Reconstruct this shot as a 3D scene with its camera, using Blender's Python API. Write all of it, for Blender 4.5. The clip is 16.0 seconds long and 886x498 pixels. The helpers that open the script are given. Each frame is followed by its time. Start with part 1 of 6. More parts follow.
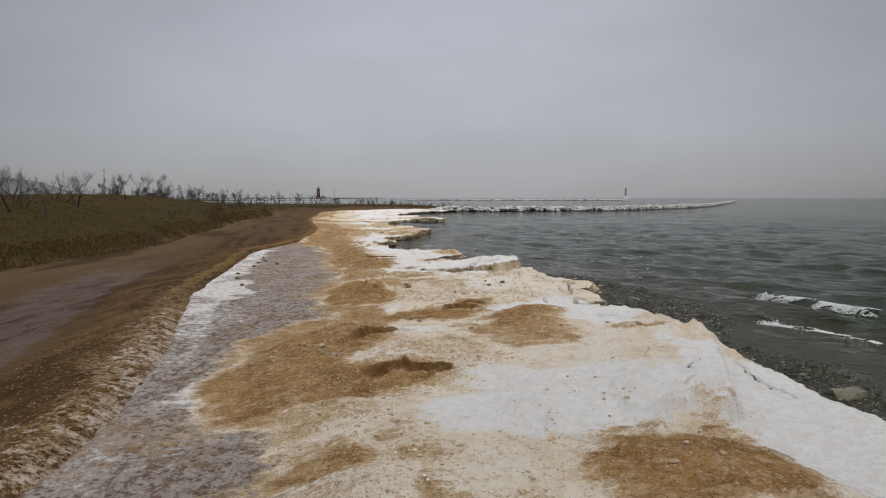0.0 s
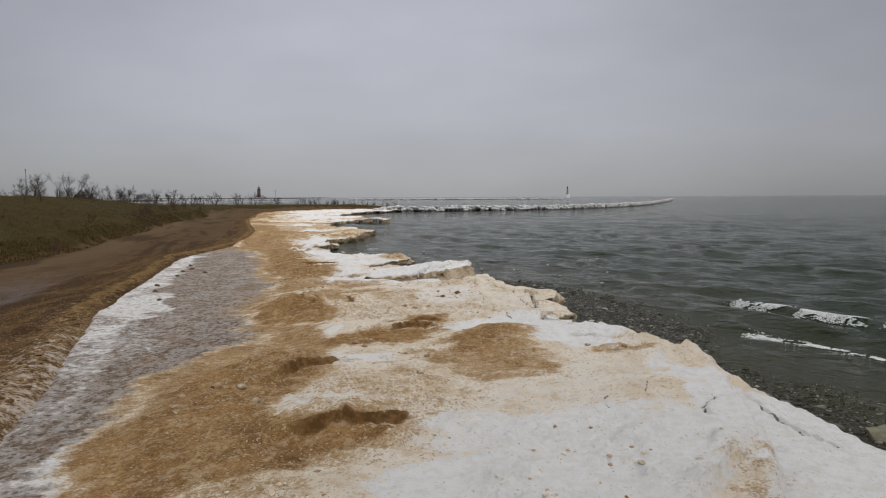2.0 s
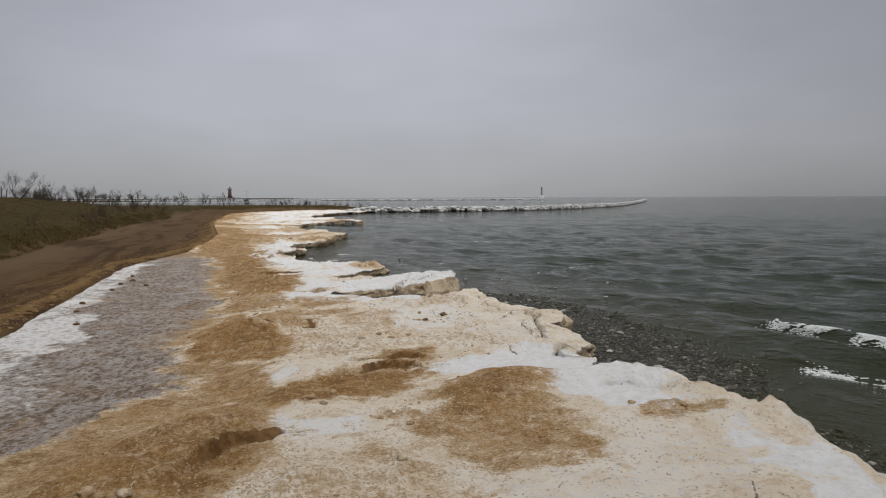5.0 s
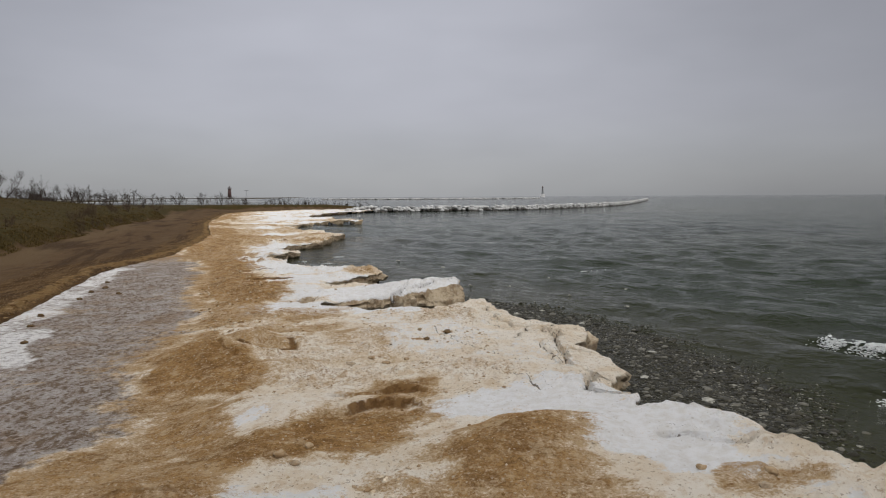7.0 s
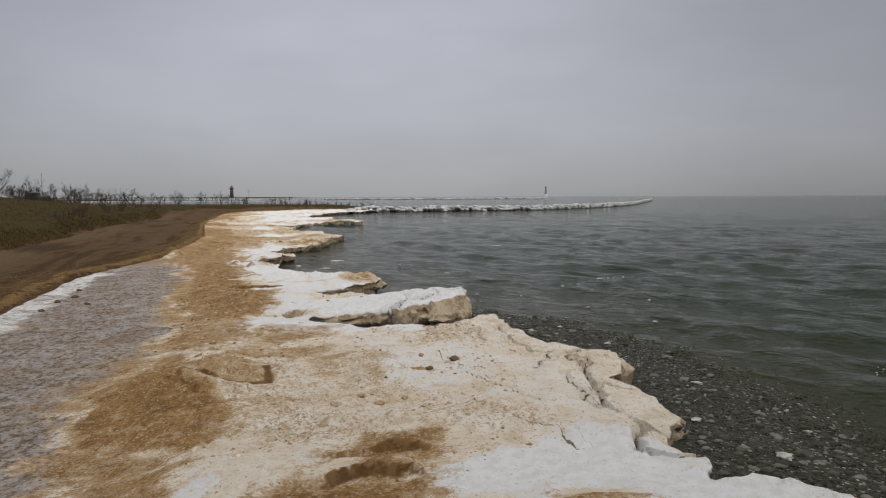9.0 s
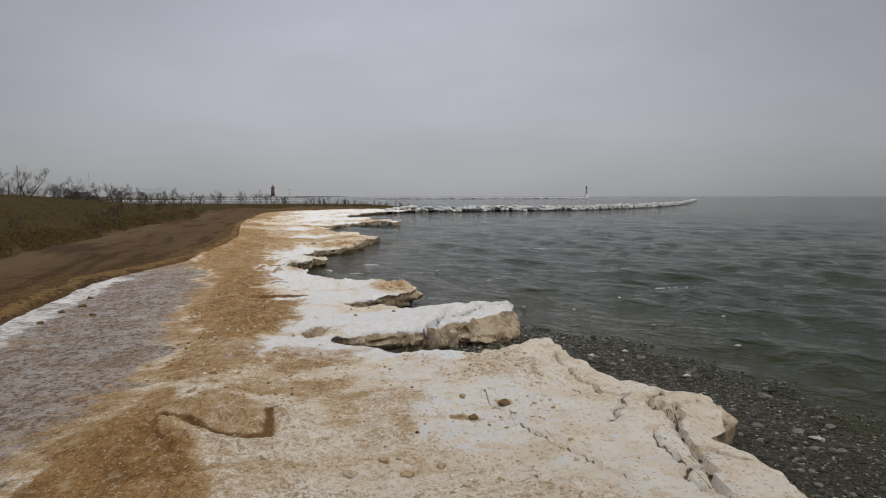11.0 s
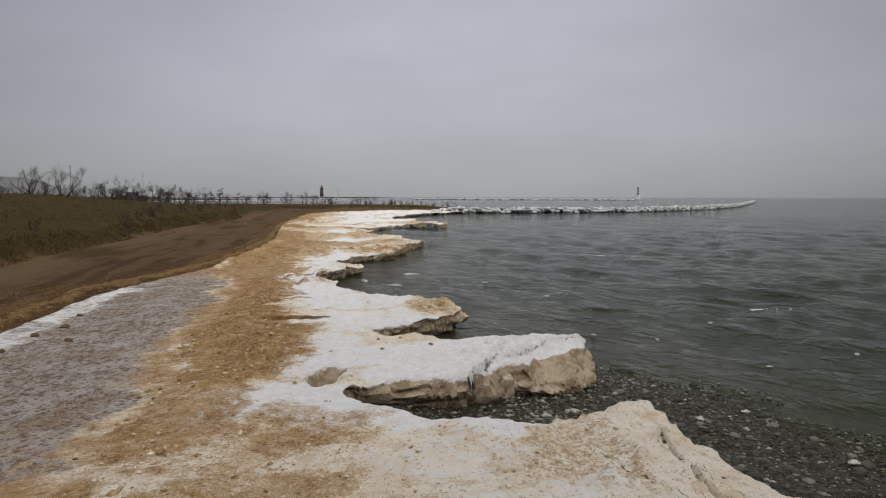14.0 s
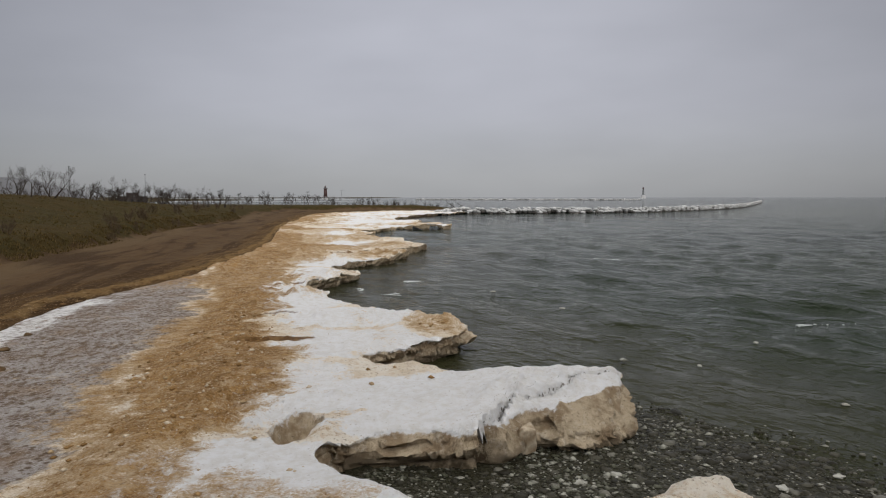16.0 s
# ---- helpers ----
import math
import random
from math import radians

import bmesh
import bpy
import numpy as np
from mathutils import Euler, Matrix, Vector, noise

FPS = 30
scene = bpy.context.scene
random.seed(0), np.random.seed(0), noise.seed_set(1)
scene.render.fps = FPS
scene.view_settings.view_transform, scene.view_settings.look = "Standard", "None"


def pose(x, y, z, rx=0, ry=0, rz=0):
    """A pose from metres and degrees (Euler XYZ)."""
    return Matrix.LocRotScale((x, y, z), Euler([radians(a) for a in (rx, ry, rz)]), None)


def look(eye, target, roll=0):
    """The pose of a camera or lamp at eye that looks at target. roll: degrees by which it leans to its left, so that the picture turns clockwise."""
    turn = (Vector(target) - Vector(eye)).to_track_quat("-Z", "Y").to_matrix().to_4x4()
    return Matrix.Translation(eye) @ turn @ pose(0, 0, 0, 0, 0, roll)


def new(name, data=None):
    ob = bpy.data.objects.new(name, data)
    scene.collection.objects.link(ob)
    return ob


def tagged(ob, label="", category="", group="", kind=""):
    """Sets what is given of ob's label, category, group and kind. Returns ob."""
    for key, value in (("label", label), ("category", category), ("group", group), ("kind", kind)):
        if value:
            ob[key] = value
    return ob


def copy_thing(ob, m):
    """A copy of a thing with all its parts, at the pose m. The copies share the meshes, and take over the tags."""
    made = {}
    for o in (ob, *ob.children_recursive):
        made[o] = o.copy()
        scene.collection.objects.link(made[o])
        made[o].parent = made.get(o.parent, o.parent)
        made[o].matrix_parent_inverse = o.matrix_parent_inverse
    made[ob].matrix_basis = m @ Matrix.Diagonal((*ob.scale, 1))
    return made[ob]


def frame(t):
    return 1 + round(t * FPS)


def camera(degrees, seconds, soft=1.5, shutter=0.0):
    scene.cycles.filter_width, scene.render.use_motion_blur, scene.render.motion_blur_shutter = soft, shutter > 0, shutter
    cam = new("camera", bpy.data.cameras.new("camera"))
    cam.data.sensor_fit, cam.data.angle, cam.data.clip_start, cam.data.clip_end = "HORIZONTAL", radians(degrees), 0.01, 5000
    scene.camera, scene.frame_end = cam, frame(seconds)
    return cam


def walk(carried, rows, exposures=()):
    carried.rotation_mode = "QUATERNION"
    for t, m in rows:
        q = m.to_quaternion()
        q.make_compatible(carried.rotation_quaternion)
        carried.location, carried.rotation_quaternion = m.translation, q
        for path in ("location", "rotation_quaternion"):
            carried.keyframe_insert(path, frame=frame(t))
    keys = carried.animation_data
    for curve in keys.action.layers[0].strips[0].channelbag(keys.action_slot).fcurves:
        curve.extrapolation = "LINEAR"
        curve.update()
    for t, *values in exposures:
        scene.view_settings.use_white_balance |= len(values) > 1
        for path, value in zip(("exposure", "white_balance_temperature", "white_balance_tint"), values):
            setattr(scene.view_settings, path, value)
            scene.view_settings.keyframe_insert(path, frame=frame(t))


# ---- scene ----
cam = camera(65.4, 16.0, soft=1.1)
METRES, EYE, TILT, LEAN, TURN = 32.0, 5.4, -4.3, 0.0, 0.0
ROWS = [
    (0.0, 0.0, 0.0, 0.0, -0.0, 0.0, 0.0),
    (0.5, -0.0013, 0.032, 0.003, -0.92, -0.01, 0.13),
    (1.0, -0.0029, 0.064, 0.0058, -2.28, -0.04, 0.33),
    (1.5, -0.004, 0.0962, 0.0087, -3.45, -0.06, 0.48),
    (2.0, -0.0045, 0.128, 0.0115, -4.62, -0.08, 0.62),
    (2.5, -0.0045, 0.1595, 0.0139, -5.75, -0.09, 0.75),
    (3.0, -0.0046, 0.1906, 0.0163, -6.8, -0.08, 0.84),
    (3.5, -0.004, 0.2214, 0.0187, -6.8, -0.06, 0.78),
    (4.0, -0.003, 0.2526, 0.0213, -6.78, -0.05, 0.71),
    (6.5, 0.0081, 0.4017, 0.0319, -6.73, -0.1, 0.82),
    (7.0, 0.0109, 0.4308, 0.0338, -6.72, -0.12, 0.82),
    (7.5, 0.0137, 0.4601, 0.0358, -6.7, -0.12, 0.79),
    (8.0, 0.0163, 0.4894, 0.0383, -6.71, -0.13, 0.75),
    (8.5, 0.019, 0.5184, 0.0409, -6.74, -0.13, 0.71),
    (11.0, 0.0295, 0.6746, 0.0542, -3.3, -0.13, 0.32),
    (11.5, 0.031, 0.7069, 0.0566, -2.48, -0.12, 0.24),
    (12.0, 0.0326, 0.7391, 0.0592, -1.7, -0.11, 0.15),
    (12.5, 0.0338, 0.7716, 0.0616, -1.08, -0.12, 0.11),
    (13.0, 0.035, 0.8041, 0.0641, -0.45, -0.13, 0.07),
    (13.5, 0.0359, 0.8362, 0.067, 0.08, -0.1, -0.04),
    (14.0, 0.0366, 0.8684, 0.0693, 0.63, -0.06, -0.13),
    (14.5, 0.0371, 0.9007, 0.0721, 1.03, -0.05, -0.14),
    (15.0, 0.0373, 0.9325, 0.0747, 1.02, -0.04, -0.14),
    (15.5, 0.037, 0.9639, 0.0769, 0.99, -0.04, -0.08),
    (16.0, 0.0364, 0.9953, 0.0792, 0.98, -0.04, -0.06),
]
walk(cam, [(t, pose(0, 0, EYE, TILT, LEAN, TURN) @ pose(METRES * x, METRES * y, METRES * z, 90 + pitch, roll, yaw)) for t, x, y, z, yaw, pitch, roll in ROWS])

# ---- sky and light: thick winter overcast ----
world = bpy.data.worlds.new("overcast_sky")
scene.world = world
world.use_nodes = True
wt = world.node_tree
wt.nodes.clear()


def wnode(kind, **inputs):
    n = wt.nodes.new(kind)
    for k, v in inputs.items():
        n.inputs[int(k[1:]) if k[0] == "i" and k[1:].isdigit() else k].default_value = v
    return n


coord = wnode("ShaderNodeTexCoord")
split = wnode("ShaderNodeSeparateXYZ")
wt.links.new(coord.outputs["Generated"], split.inputs[0])
lift = wnode("ShaderNodeMapRange", i1=0.0, i2=1.0, i3=0.0, i4=1.0)
wt.links.new(split.outputs["Z"], lift.inputs[0])
ramp = wnode("ShaderNodeValToRGB")
stops = ((0.0, (0.345, 0.353, 0.37)), (0.03, (0.38, 0.387, 0.41)), (0.12, (0.436, 0.439, 0.487)),
         (0.3, (0.466, 0.473, 0.529)), (0.6, (1.16, 1.155, 1.135)), (1.0, (1.93, 1.89, 1.825)))
while len(ramp.color_ramp.elements) < len(stops):
    ramp.color_ramp.elements.new(0.5)
for el, (at, c) in zip(ramp.color_ramp.elements, stops):
    el.position, el.color = at, (*c, 1)
wt.links.new(lift.outputs[0], ramp.inputs[0])
smap = wnode("ShaderNodeMapping")
smap.inputs["Scale"].default_value = (1.3, 1.3, 4.0)
wt.links.new(coord.outputs["Generated"], smap.inputs[0])
cloud = wnode("ShaderNodeTexNoise", Scale=1.6, Detail=4.0, Roughness=0.5)
wt.links.new(smap.outputs[0], cloud.inputs["Vector"])
cmap = wnode("ShaderNodeMapRange", i1=0.3, i2=0.7, i3=0.9, i4=1.1)
wt.links.new(cloud.outputs["Fac"], cmap.inputs[0])
bright = wt.nodes.new("ShaderNodeVectorMath")
bright.operation = "DOT_PRODUCT"
bright.inputs[1].default_value = (0.17, 0.985, 0.0)
wt.links.new(coord.outputs["Generated"], bright.inputs[0])
ahead = wnode("ShaderNodeMapRange", i1=0.70, i2=0.99, i3=0.66, i4=1.0)
wt.links.new(bright.outputs["Value"], ahead.inputs[0])
dusk = wnode("ShaderNodeMapRange", i1=0.12, i2=0.50, i3=1.0, i4=0.80)
wt.links.new(split.outputs["X"], dusk.inputs[0])
wide = wt.nodes.new("ShaderNodeMath")
wide.operation = "MULTIPLY"
wt.links.new(ahead.outputs[0], wide.inputs[0])
wt.links.new(dusk.outputs[0], wide.inputs[1])
tone = wt.nodes.new("ShaderNodeMath")
tone.operation = "MULTIPLY"
wt.links.new(cmap.outputs[0], tone.inputs[0])
wt.links.new(wide.outputs[0], tone.inputs[1])
cmul = wt.nodes.new("ShaderNodeVectorMath")
cmul.operation = "SCALE"
wt.links.new(ramp.outputs[0], cmul.inputs[0])
wt.links.new(tone.outputs[0], cmul.inputs["Scale"])
grey = wnode("ShaderNodeBackground", Strength=1.0)
wt.links.new(cmul.outputs[0], grey.inputs[0])
sky = wt.nodes.new("ShaderNodeTexSky")
sky.sky_type, sky.sun_disc = "NISHITA", False
sky.sun_elevation, sky.sun_rotation = radians(32), radians(150)
blue = wnode("ShaderNodeBackground", Strength=0.006)
wt.links.new(sky.outputs[0], blue.inputs[0])
both = wt.nodes.new("ShaderNodeAddShader")
wt.links.new(grey.outputs[0], both.inputs[0])
wt.links.new(blue.outputs[0], both.inputs[1])
wout = wt.nodes.new("ShaderNodeOutputWorld")
wt.links.new(both.outputs[0], wout.inputs[0])

sun = new("sun", bpy.data.lights.new("sun", "SUN"))
sun.data.energy, sun.data.angle, sun.data.color = 0.9, radians(14), (1.0, 0.96, 0.9)
sun.matrix_world = look((0, 0, 50), (-18, 30, 26))


# ---- number noise for the land forms ----
def lattice(ix, iy, seed):
    h = (ix.astype(np.int64) * 374761393 + iy.astype(np.int64) * 668265263 + seed * 974711) & 0x7FFFFFFF
    h = ((h ^ (h >> 13)) * 1274126177) & 0x7FFFFFFF
    return ((h ^ (h >> 16)) & 0xFFFF) / 65535.0


def vnoise(x, y, seed=0):
    ix, iy = np.floor(x), np.floor(y)
    fx, fy = x - ix, y - iy
    fx, fy = fx * fx * (3 - 2 * fx), fy * fy * (3 - 2 * fy)
    a, b = lattice(ix, iy, seed), lattice(ix + 1, iy, seed)
    c, d = lattice(ix, iy + 1, seed), lattice(ix + 1, iy + 1, seed)
    return (a + (b - a) * fx) * (1 - fy) + (c + (d - c) * fx) * fy


def fbm(x, y, size=1.0, octaves=4, seed=0, rough=0.5):
    """Fractal noise about -1 to 1, with the given size of its largest lumps in metres."""
    x, y = np.asarray(x, float), np.asarray(y, float)
    out, amp, tot, f = 0.0, 1.0, 0.0, 1.0 / size
    for k in range(octaves):
        ca, sa = math.cos(0.6 * k), math.sin(0.6 * k)
        out = out + amp * (2 * vnoise((x * ca - y * sa) * f + 17.3 * k, (x * sa + y * ca) * f + 5.1 * k, seed + k) - 1)
        tot, amp, f = tot + amp, amp * rough, f * 2
    return out / tot


def step(a, b, v):
    t = np.clip((v - a) / (b - a), 0, 1)
    return t * t * (3 - 2 * t)


def line(*pairs):
    """A function of y from pairs (y, x), smoothly joined."""
    ys, xs = np.array([p[0] for p in pairs], float), np.array([p[1] for p in pairs], float)
    return lambda y: np.interp(y, ys, xs)


# ---- the plan: edges of the land, as x over y ----
PAN_LEFT = line((-10, -6.0), (12, -7.2), (15.5, -7.6), (21, -8.8), (24, -9.6), (36, -13.2), (47, -14.9), (58, -16.7), (64, -17.6),
                (70, -17.3), (77, -16.5), (86, -16.6), (108, -19.3), (153, -29), (230, -40), (262, -33), (280, -8), (296, 6))
PAN_RIGHT = line((-10, -1.5), (11.6, -3.4), (14.6, -4.4), (20, -6.9), (24, -6.5), (27.4, -4.4), (28.4, -4.0), (31.4, -4.9),
                 (35, -6.9), (39, -6.5), (47, -7.2), (56, -9.3), (67, -11.4), (75, -15.2), (80, -18), (300, -60))
BANK = line((-60, -24), (41, -26), (54, -26.3), (68, -27.2), (79, -28.9), (92, -30.4), (98, -31.5), (115, -34.6), (122, -36), (160, -40.5),
            (193, -47), (215, -52), (250, -52), (270, -37), (285, -12), (300, 3))
# outer limit of the floating brash ice
BRASH_OUT = line((10, 12.0), (20, 12.2), (25.5, 10.6), (27.6, 11.2), (31, 12.8), (34, 13.3), (37, 12.4), (40.6, 12.2), (43, 11.0), (45.4, 9.5), (47, 9.1), (49, 7.5), (51, 6.0), (54, 2.6))
DUNE_TOP = line((-80, 5.4), (60, 5.1), (100, 4.9), (130, 4.5), (180, 3.5), (250, 2.7), (290, 2.2), (310, 1.4), (335, 1.0))
COAST = [(12.0, -12), (11.0, 0), (10.6, 8), (10.4, 13), (10.2, 15.8), (9.8, 17.2), (9.7, 19.6), (9.5, 22), (8.9, 23.6), (8.2, 25.3),
         (7.95, 26.6), (7.4, 27.4), (6.5, 27.7), (6.2, 27.95), (6.5, 28.3), (6.6, 28.8), (6.5, 29.4), (6.3, 29.65), (6.6, 30.2), (6.8, 30.8),
         (7.3, 31.3), (7.52, 31.7), (7.5, 32.5), (7.4, 33.8), (6.85, 34.2), (7.3, 34.7), (7.7, 35.6), (8.0, 36.6), (7.95, 37.2), (7.05, 37.8),
         (6.4, 38.8), (5.9, 40.2), (5.75, 41.5), (5.7, 42.6), (5.2, 43.05), (4.4, 42.6), (3.4, 42), (2.1, 42), (0.9, 42.5), (-0.4, 43.4), (-1.0, 43.95), (-1.4, 44.5), (-1.45, 45.0),
         (-1.0, 45.25), (-0.7, 45.85), (-0.25, 46.15), (0.5, 46.0), (1.15, 45.8), (1.7, 45.75), (2.1, 46.2), (2.5, 46.8), (3.1, 47.3), (3.7, 46.9),
         (4.3, 47.15), (4.85, 47.6), (5.2, 48.5), (5.2, 49.4), (4.9, 50.2), (3.6, 50.6), (1.5, 50.6)]
COAST_FAR = [(0.2, 51.7), (-1.7, 53.0), (-0.4, 54.1), (0.9, 55.3), (1.7, 57), (1.4, 58.6), (0.2, 59.6), (-0.6, 61.2), (-2.2, 62.2),
             (-4.1, 64.4), (-5.4, 67.2), (-6.8, 69), (-6.9, 72.2), (-5.9, 74.6), (-6.1, 79.5), (-8.8, 82), (-6.0, 86.5), (-4.0, 94),
             (-3.4, 101), (-5.7, 112), (-11, 123), (-12, 138), (-9, 144), (-4, 147), (-0.4, 146), (-0.3, 152), (-6.3, 172), (-12, 187),
             (-9, 213), (0, 242), (10, 258), (16, 268)]


def smooth_line(pts, n=8):
    """Catmull-Rom curve through pts."""
    p = np.array([pts[0], *pts, pts[-1]], float)
    out = []
    for k in range(1, len(p) - 2):
        for t in np.arange(n) / n:
            out.append(0.5 * (2 * p[k] + (p[k + 1] - p[k - 1]) * t + (2 * p[k - 1] - 5 * p[k] + 4 * p[k + 1] - p[k + 2]) * t * t
                              + (3 * p[k] - p[k - 1] - 3 * p[k + 1] + p[k + 2]) * t ** 3))
    return np.array(out + [p[-2]])


SHORE = smooth_line(COAST + COAST_FAR)
FAR = 1 + 3.0 * step(58, 90, SHORE[:, 1])
SHORE[:, 0] += FAR * 0.8 * fbm(SHORE[:, 0], SHORE[:, 1], 4.0, 4, 15, 0.65) * step(45, 60, SHORE[:, 1])
BENT = 0.4 + 0.6 * step(50, 56, SHORE[:, 1])
SHORE[:, 0] += BENT * 0.18 * fbm(SHORE[:, 0], SHORE[:, 1], 1.4, 3, 5)
SHORE[:, 0] += BENT * 0.2 * fbm(SHORE[:, 0], SHORE[:, 1], 0.6, 3, 25)
SHORE[:, 1] += BENT * 0.2 * fbm(SHORE[:, 0], SHORE[:, 1], 0.6, 3, 29)
SHORE[:, 1] += BENT * 0.18 * fbm(SHORE[:, 0], SHORE[:, 1], 1.4, 3, 9)


def to_line(x, y, pts):
    """Distance to an open line, and the nearest place on it."""
    best, nx, ny = np.full(x.shape, 1e18), np.zeros(x.shape), np.zeros(x.shape)
    for (ax, ay), (bx, by) in zip(pts[:-1], pts[1:]):
        ex, ey = bx - ax, by - ay
        t = np.clip(((x - ax) * ex + (y - ay) * ey) / max(ex * ex + ey * ey, 1e-9), 0, 1)
        px, py = ax + t * ex, ay + t * ey
        d = (x - px) ** 2 + (y - py) ** 2
        m = d < best
        best, nx, ny = np.where(m, d, best), np.where(m, px, nx), np.where(m, py, ny)
    return np.sqrt(best), nx, ny


def landward(x, y):
    """True on the land side of the shore line."""
    ring = [(-4000, SHORE[0][1] - 100), (SHORE[0][0], SHORE[0][1] - 100), *[tuple(p) for p in SHORE], (SHORE[-1][0], SHORE[-1][1] + 30), (-4000, SHORE[-1][1] + 30)]
    inside = np.zeros(x.shape, bool)
    for (ax, ay), (bx, by) in zip(ring, ring[1:] + ring[:1]):
        if ay != by:
            cross = (ay > y) != (by > y)
            inside ^= cross & (x < (bx - ax) * (y - ay) / (by - ay) + ax)
    return inside


def ground_z(x, y):
    s = x - PAN_LEFT(y)
    b = BANK(y) - x
    z = 0.36 + 0.95 * np.clip(-s / 14, 0, 1.1) ** 1.2 + 0.03 * fbm(x, y, 2.5, 4, 21)
    z = z + (0.17 + 0.17 * fbm(x, y, 1.1, 3, 31)) * np.exp(-((s + 0.9) / 0.6) ** 2)
    rut = s + 0.5 * fbm(0 * x, y, 14, 2, 40)
    for at, wide, deep in ((-3.1, 0.22, 0.05), (-4.7, 0.22, 0.05), (-2.3, 0.3, -0.05), (-6.5, 0.2, 0.035), (-8.2, 0.2, 0.035), (-3.9, 0.3, -0.04)):
        z = z - deep * np.exp(-((rut - at) / wide) ** 2) * (0.6 + 0.4 * fbm(x, y, 3, 2, 44))
    z = np.where(s > 0, z - 0.09 * np.clip(s, 0, 40), z) - 0.26 * step(-0.45, 0.4, s)
    scarp = step(0, 2.2, b + 0.8 * fbm(x, y, 2.2, 4, 52))
    top = DUNE_TOP(y)
    tall = np.clip(top - 2.2, 0, None)
    z = z + np.clip(np.minimum(1.0, top - 1.3), 0.1, None) * scarp + tall * step(0.5, 17, b) * (1 + 0.10 * fbm(x, y, 26, 3, 61))
    z = z + step(0.3, 3, b) * (0.26 * fbm(x, y, 2.2, 5, 66, 0.6) + 0.25 * fbm(x, y, 11, 2, 71) * step(2, 10, b))
    z = z + 0.95 * np.exp(-((x + 64) / 17) ** 2 - ((y - 128) / 26) ** 2) + 0.5 * np.exp(-((x + 42) / 7) ** 2 - ((y - 70) / 9) ** 2)
    far = step(303, 330, y + 0.10 * x) * step(-420, -250, x)
    return np.maximum(z * (1 - far) - 1.6 * far, -1.6)


# sand mounds, snow humps and hollows on the ice: x, y, half width, half depth, height
HUMPS = [(4.5, 11.9, 1.5, 1.5, 0.34), (-3.9, 35.6, 1.7, 2.2, 0.28), (5.25, 42.4, 0.7, 0.6, 0.06),
    (0.2, 43.4, 2.2, 0.8, 0.14), (-1.0, 29.6, 2.2, 1.2, 0.15), (-4.5, 21.5, 1.6, 1.6, 0.1), (6.0, 18.5, 1.8, 3.6, 0.2), (6.6, 36, 1.2, 1.5, 0.12),
    (4.0, 49.0, 1.6, 1.2, 0.2), (0.8, 48.2, 1.6, 1.0, 0.12), (-1.45, 45.75, 0.28, 0.55, 0.16), (3.6, 48.9, 1.6, 0.9, 0.08),
    (-5.6, 12.0, 0.35, 0.25, 0.1), (-6.0, 13.8, 0.35, 0.25, 0.1), (-6.6, 14.5, 0.3, 0.2, 0.08),
    (-1.1, 56.5, 1.5, 2.5, 0.15)]
HUMPS += [(-8.8, 50.0, 1.5, 6.0, 0.05), (-6.5, 76.0, 2.0, 3.0, 0.12), (-6.0, 100, 3.0, 8.0, 0.12), (-3.2, 38.8, 0.9, 0.5, 0.18),
    (2.7, 31.5, 2.0, 1.5, 0.1), (0.2, 12.8, 1.6, 1.4, 0.1), (-1.2, 15.2, 1.2, 0.9, 0.08), (-2.2, 146, 3.5, 3.0, 0.3)]
# undercut banks that face the lake's near end: ends of the edge, drop, reach
SCARPS = [(-2.3, 17.9, 0.2, 18.7, 0.42, 1.5, 1.0), (-3.1, 22.4, -1.8, 24.0, 0.34, 1.2, 1.0),
    (-0.3, 28.95, 1.7, 29.15, 0.40, 1.3, 1.0), (2.9, 13.35, 4.4, 13.5, 0.20, 1.2, 0.5),
    (4.4, 13.5, 6.0, 15.4, 0.5, 2.2, 0.25), (5.8, 15.3, 7.0, 16.3, 0.25, 2.2, 0.2), (0.5, 30.25, 1.8, 30.45, 0.26, 0.9, 0.9), (-1.0, 29.95, 0.4, 30.15, 0.12, 0.6, 0.5),
    (-6.6, 55.4, -3.6, 55.8, 0.22, 1.5, 1.0), (-10.5, 92, -7.0, 93, 0.25, 3.0, 0.8), (-13, 101, -9, 102, 0.25, 3.0, 0.8),
    (-10, 118, -6.5, 119, 0.25, 3.5, 0.8), (-9.5, 71, -7.6, 72, 0.15, 1.5, 0.8), (-1.6, 14.4, 0.6, 14.6, 0.12, 1.0, 0.4)]
SCARPS += [(-4.6, 24.6, -2.6, 25.2, 0.14, 1.0, 0.6), (-7.6, 60.5, -5.4, 61.0, 0.15, 1.5, 0.7)]
SHOULDER = [(6.0, 8.0), (5.9, 11.0), (6.0, 14.0), (6.9, 16.2), (7.7, 18.6), (8.4, 21.0), (9.3, 23.5)]
# cracks: half width, then the line
CRACKS = []


def cracked(wide, *pts):
    CRACKS.append((wide, pts))


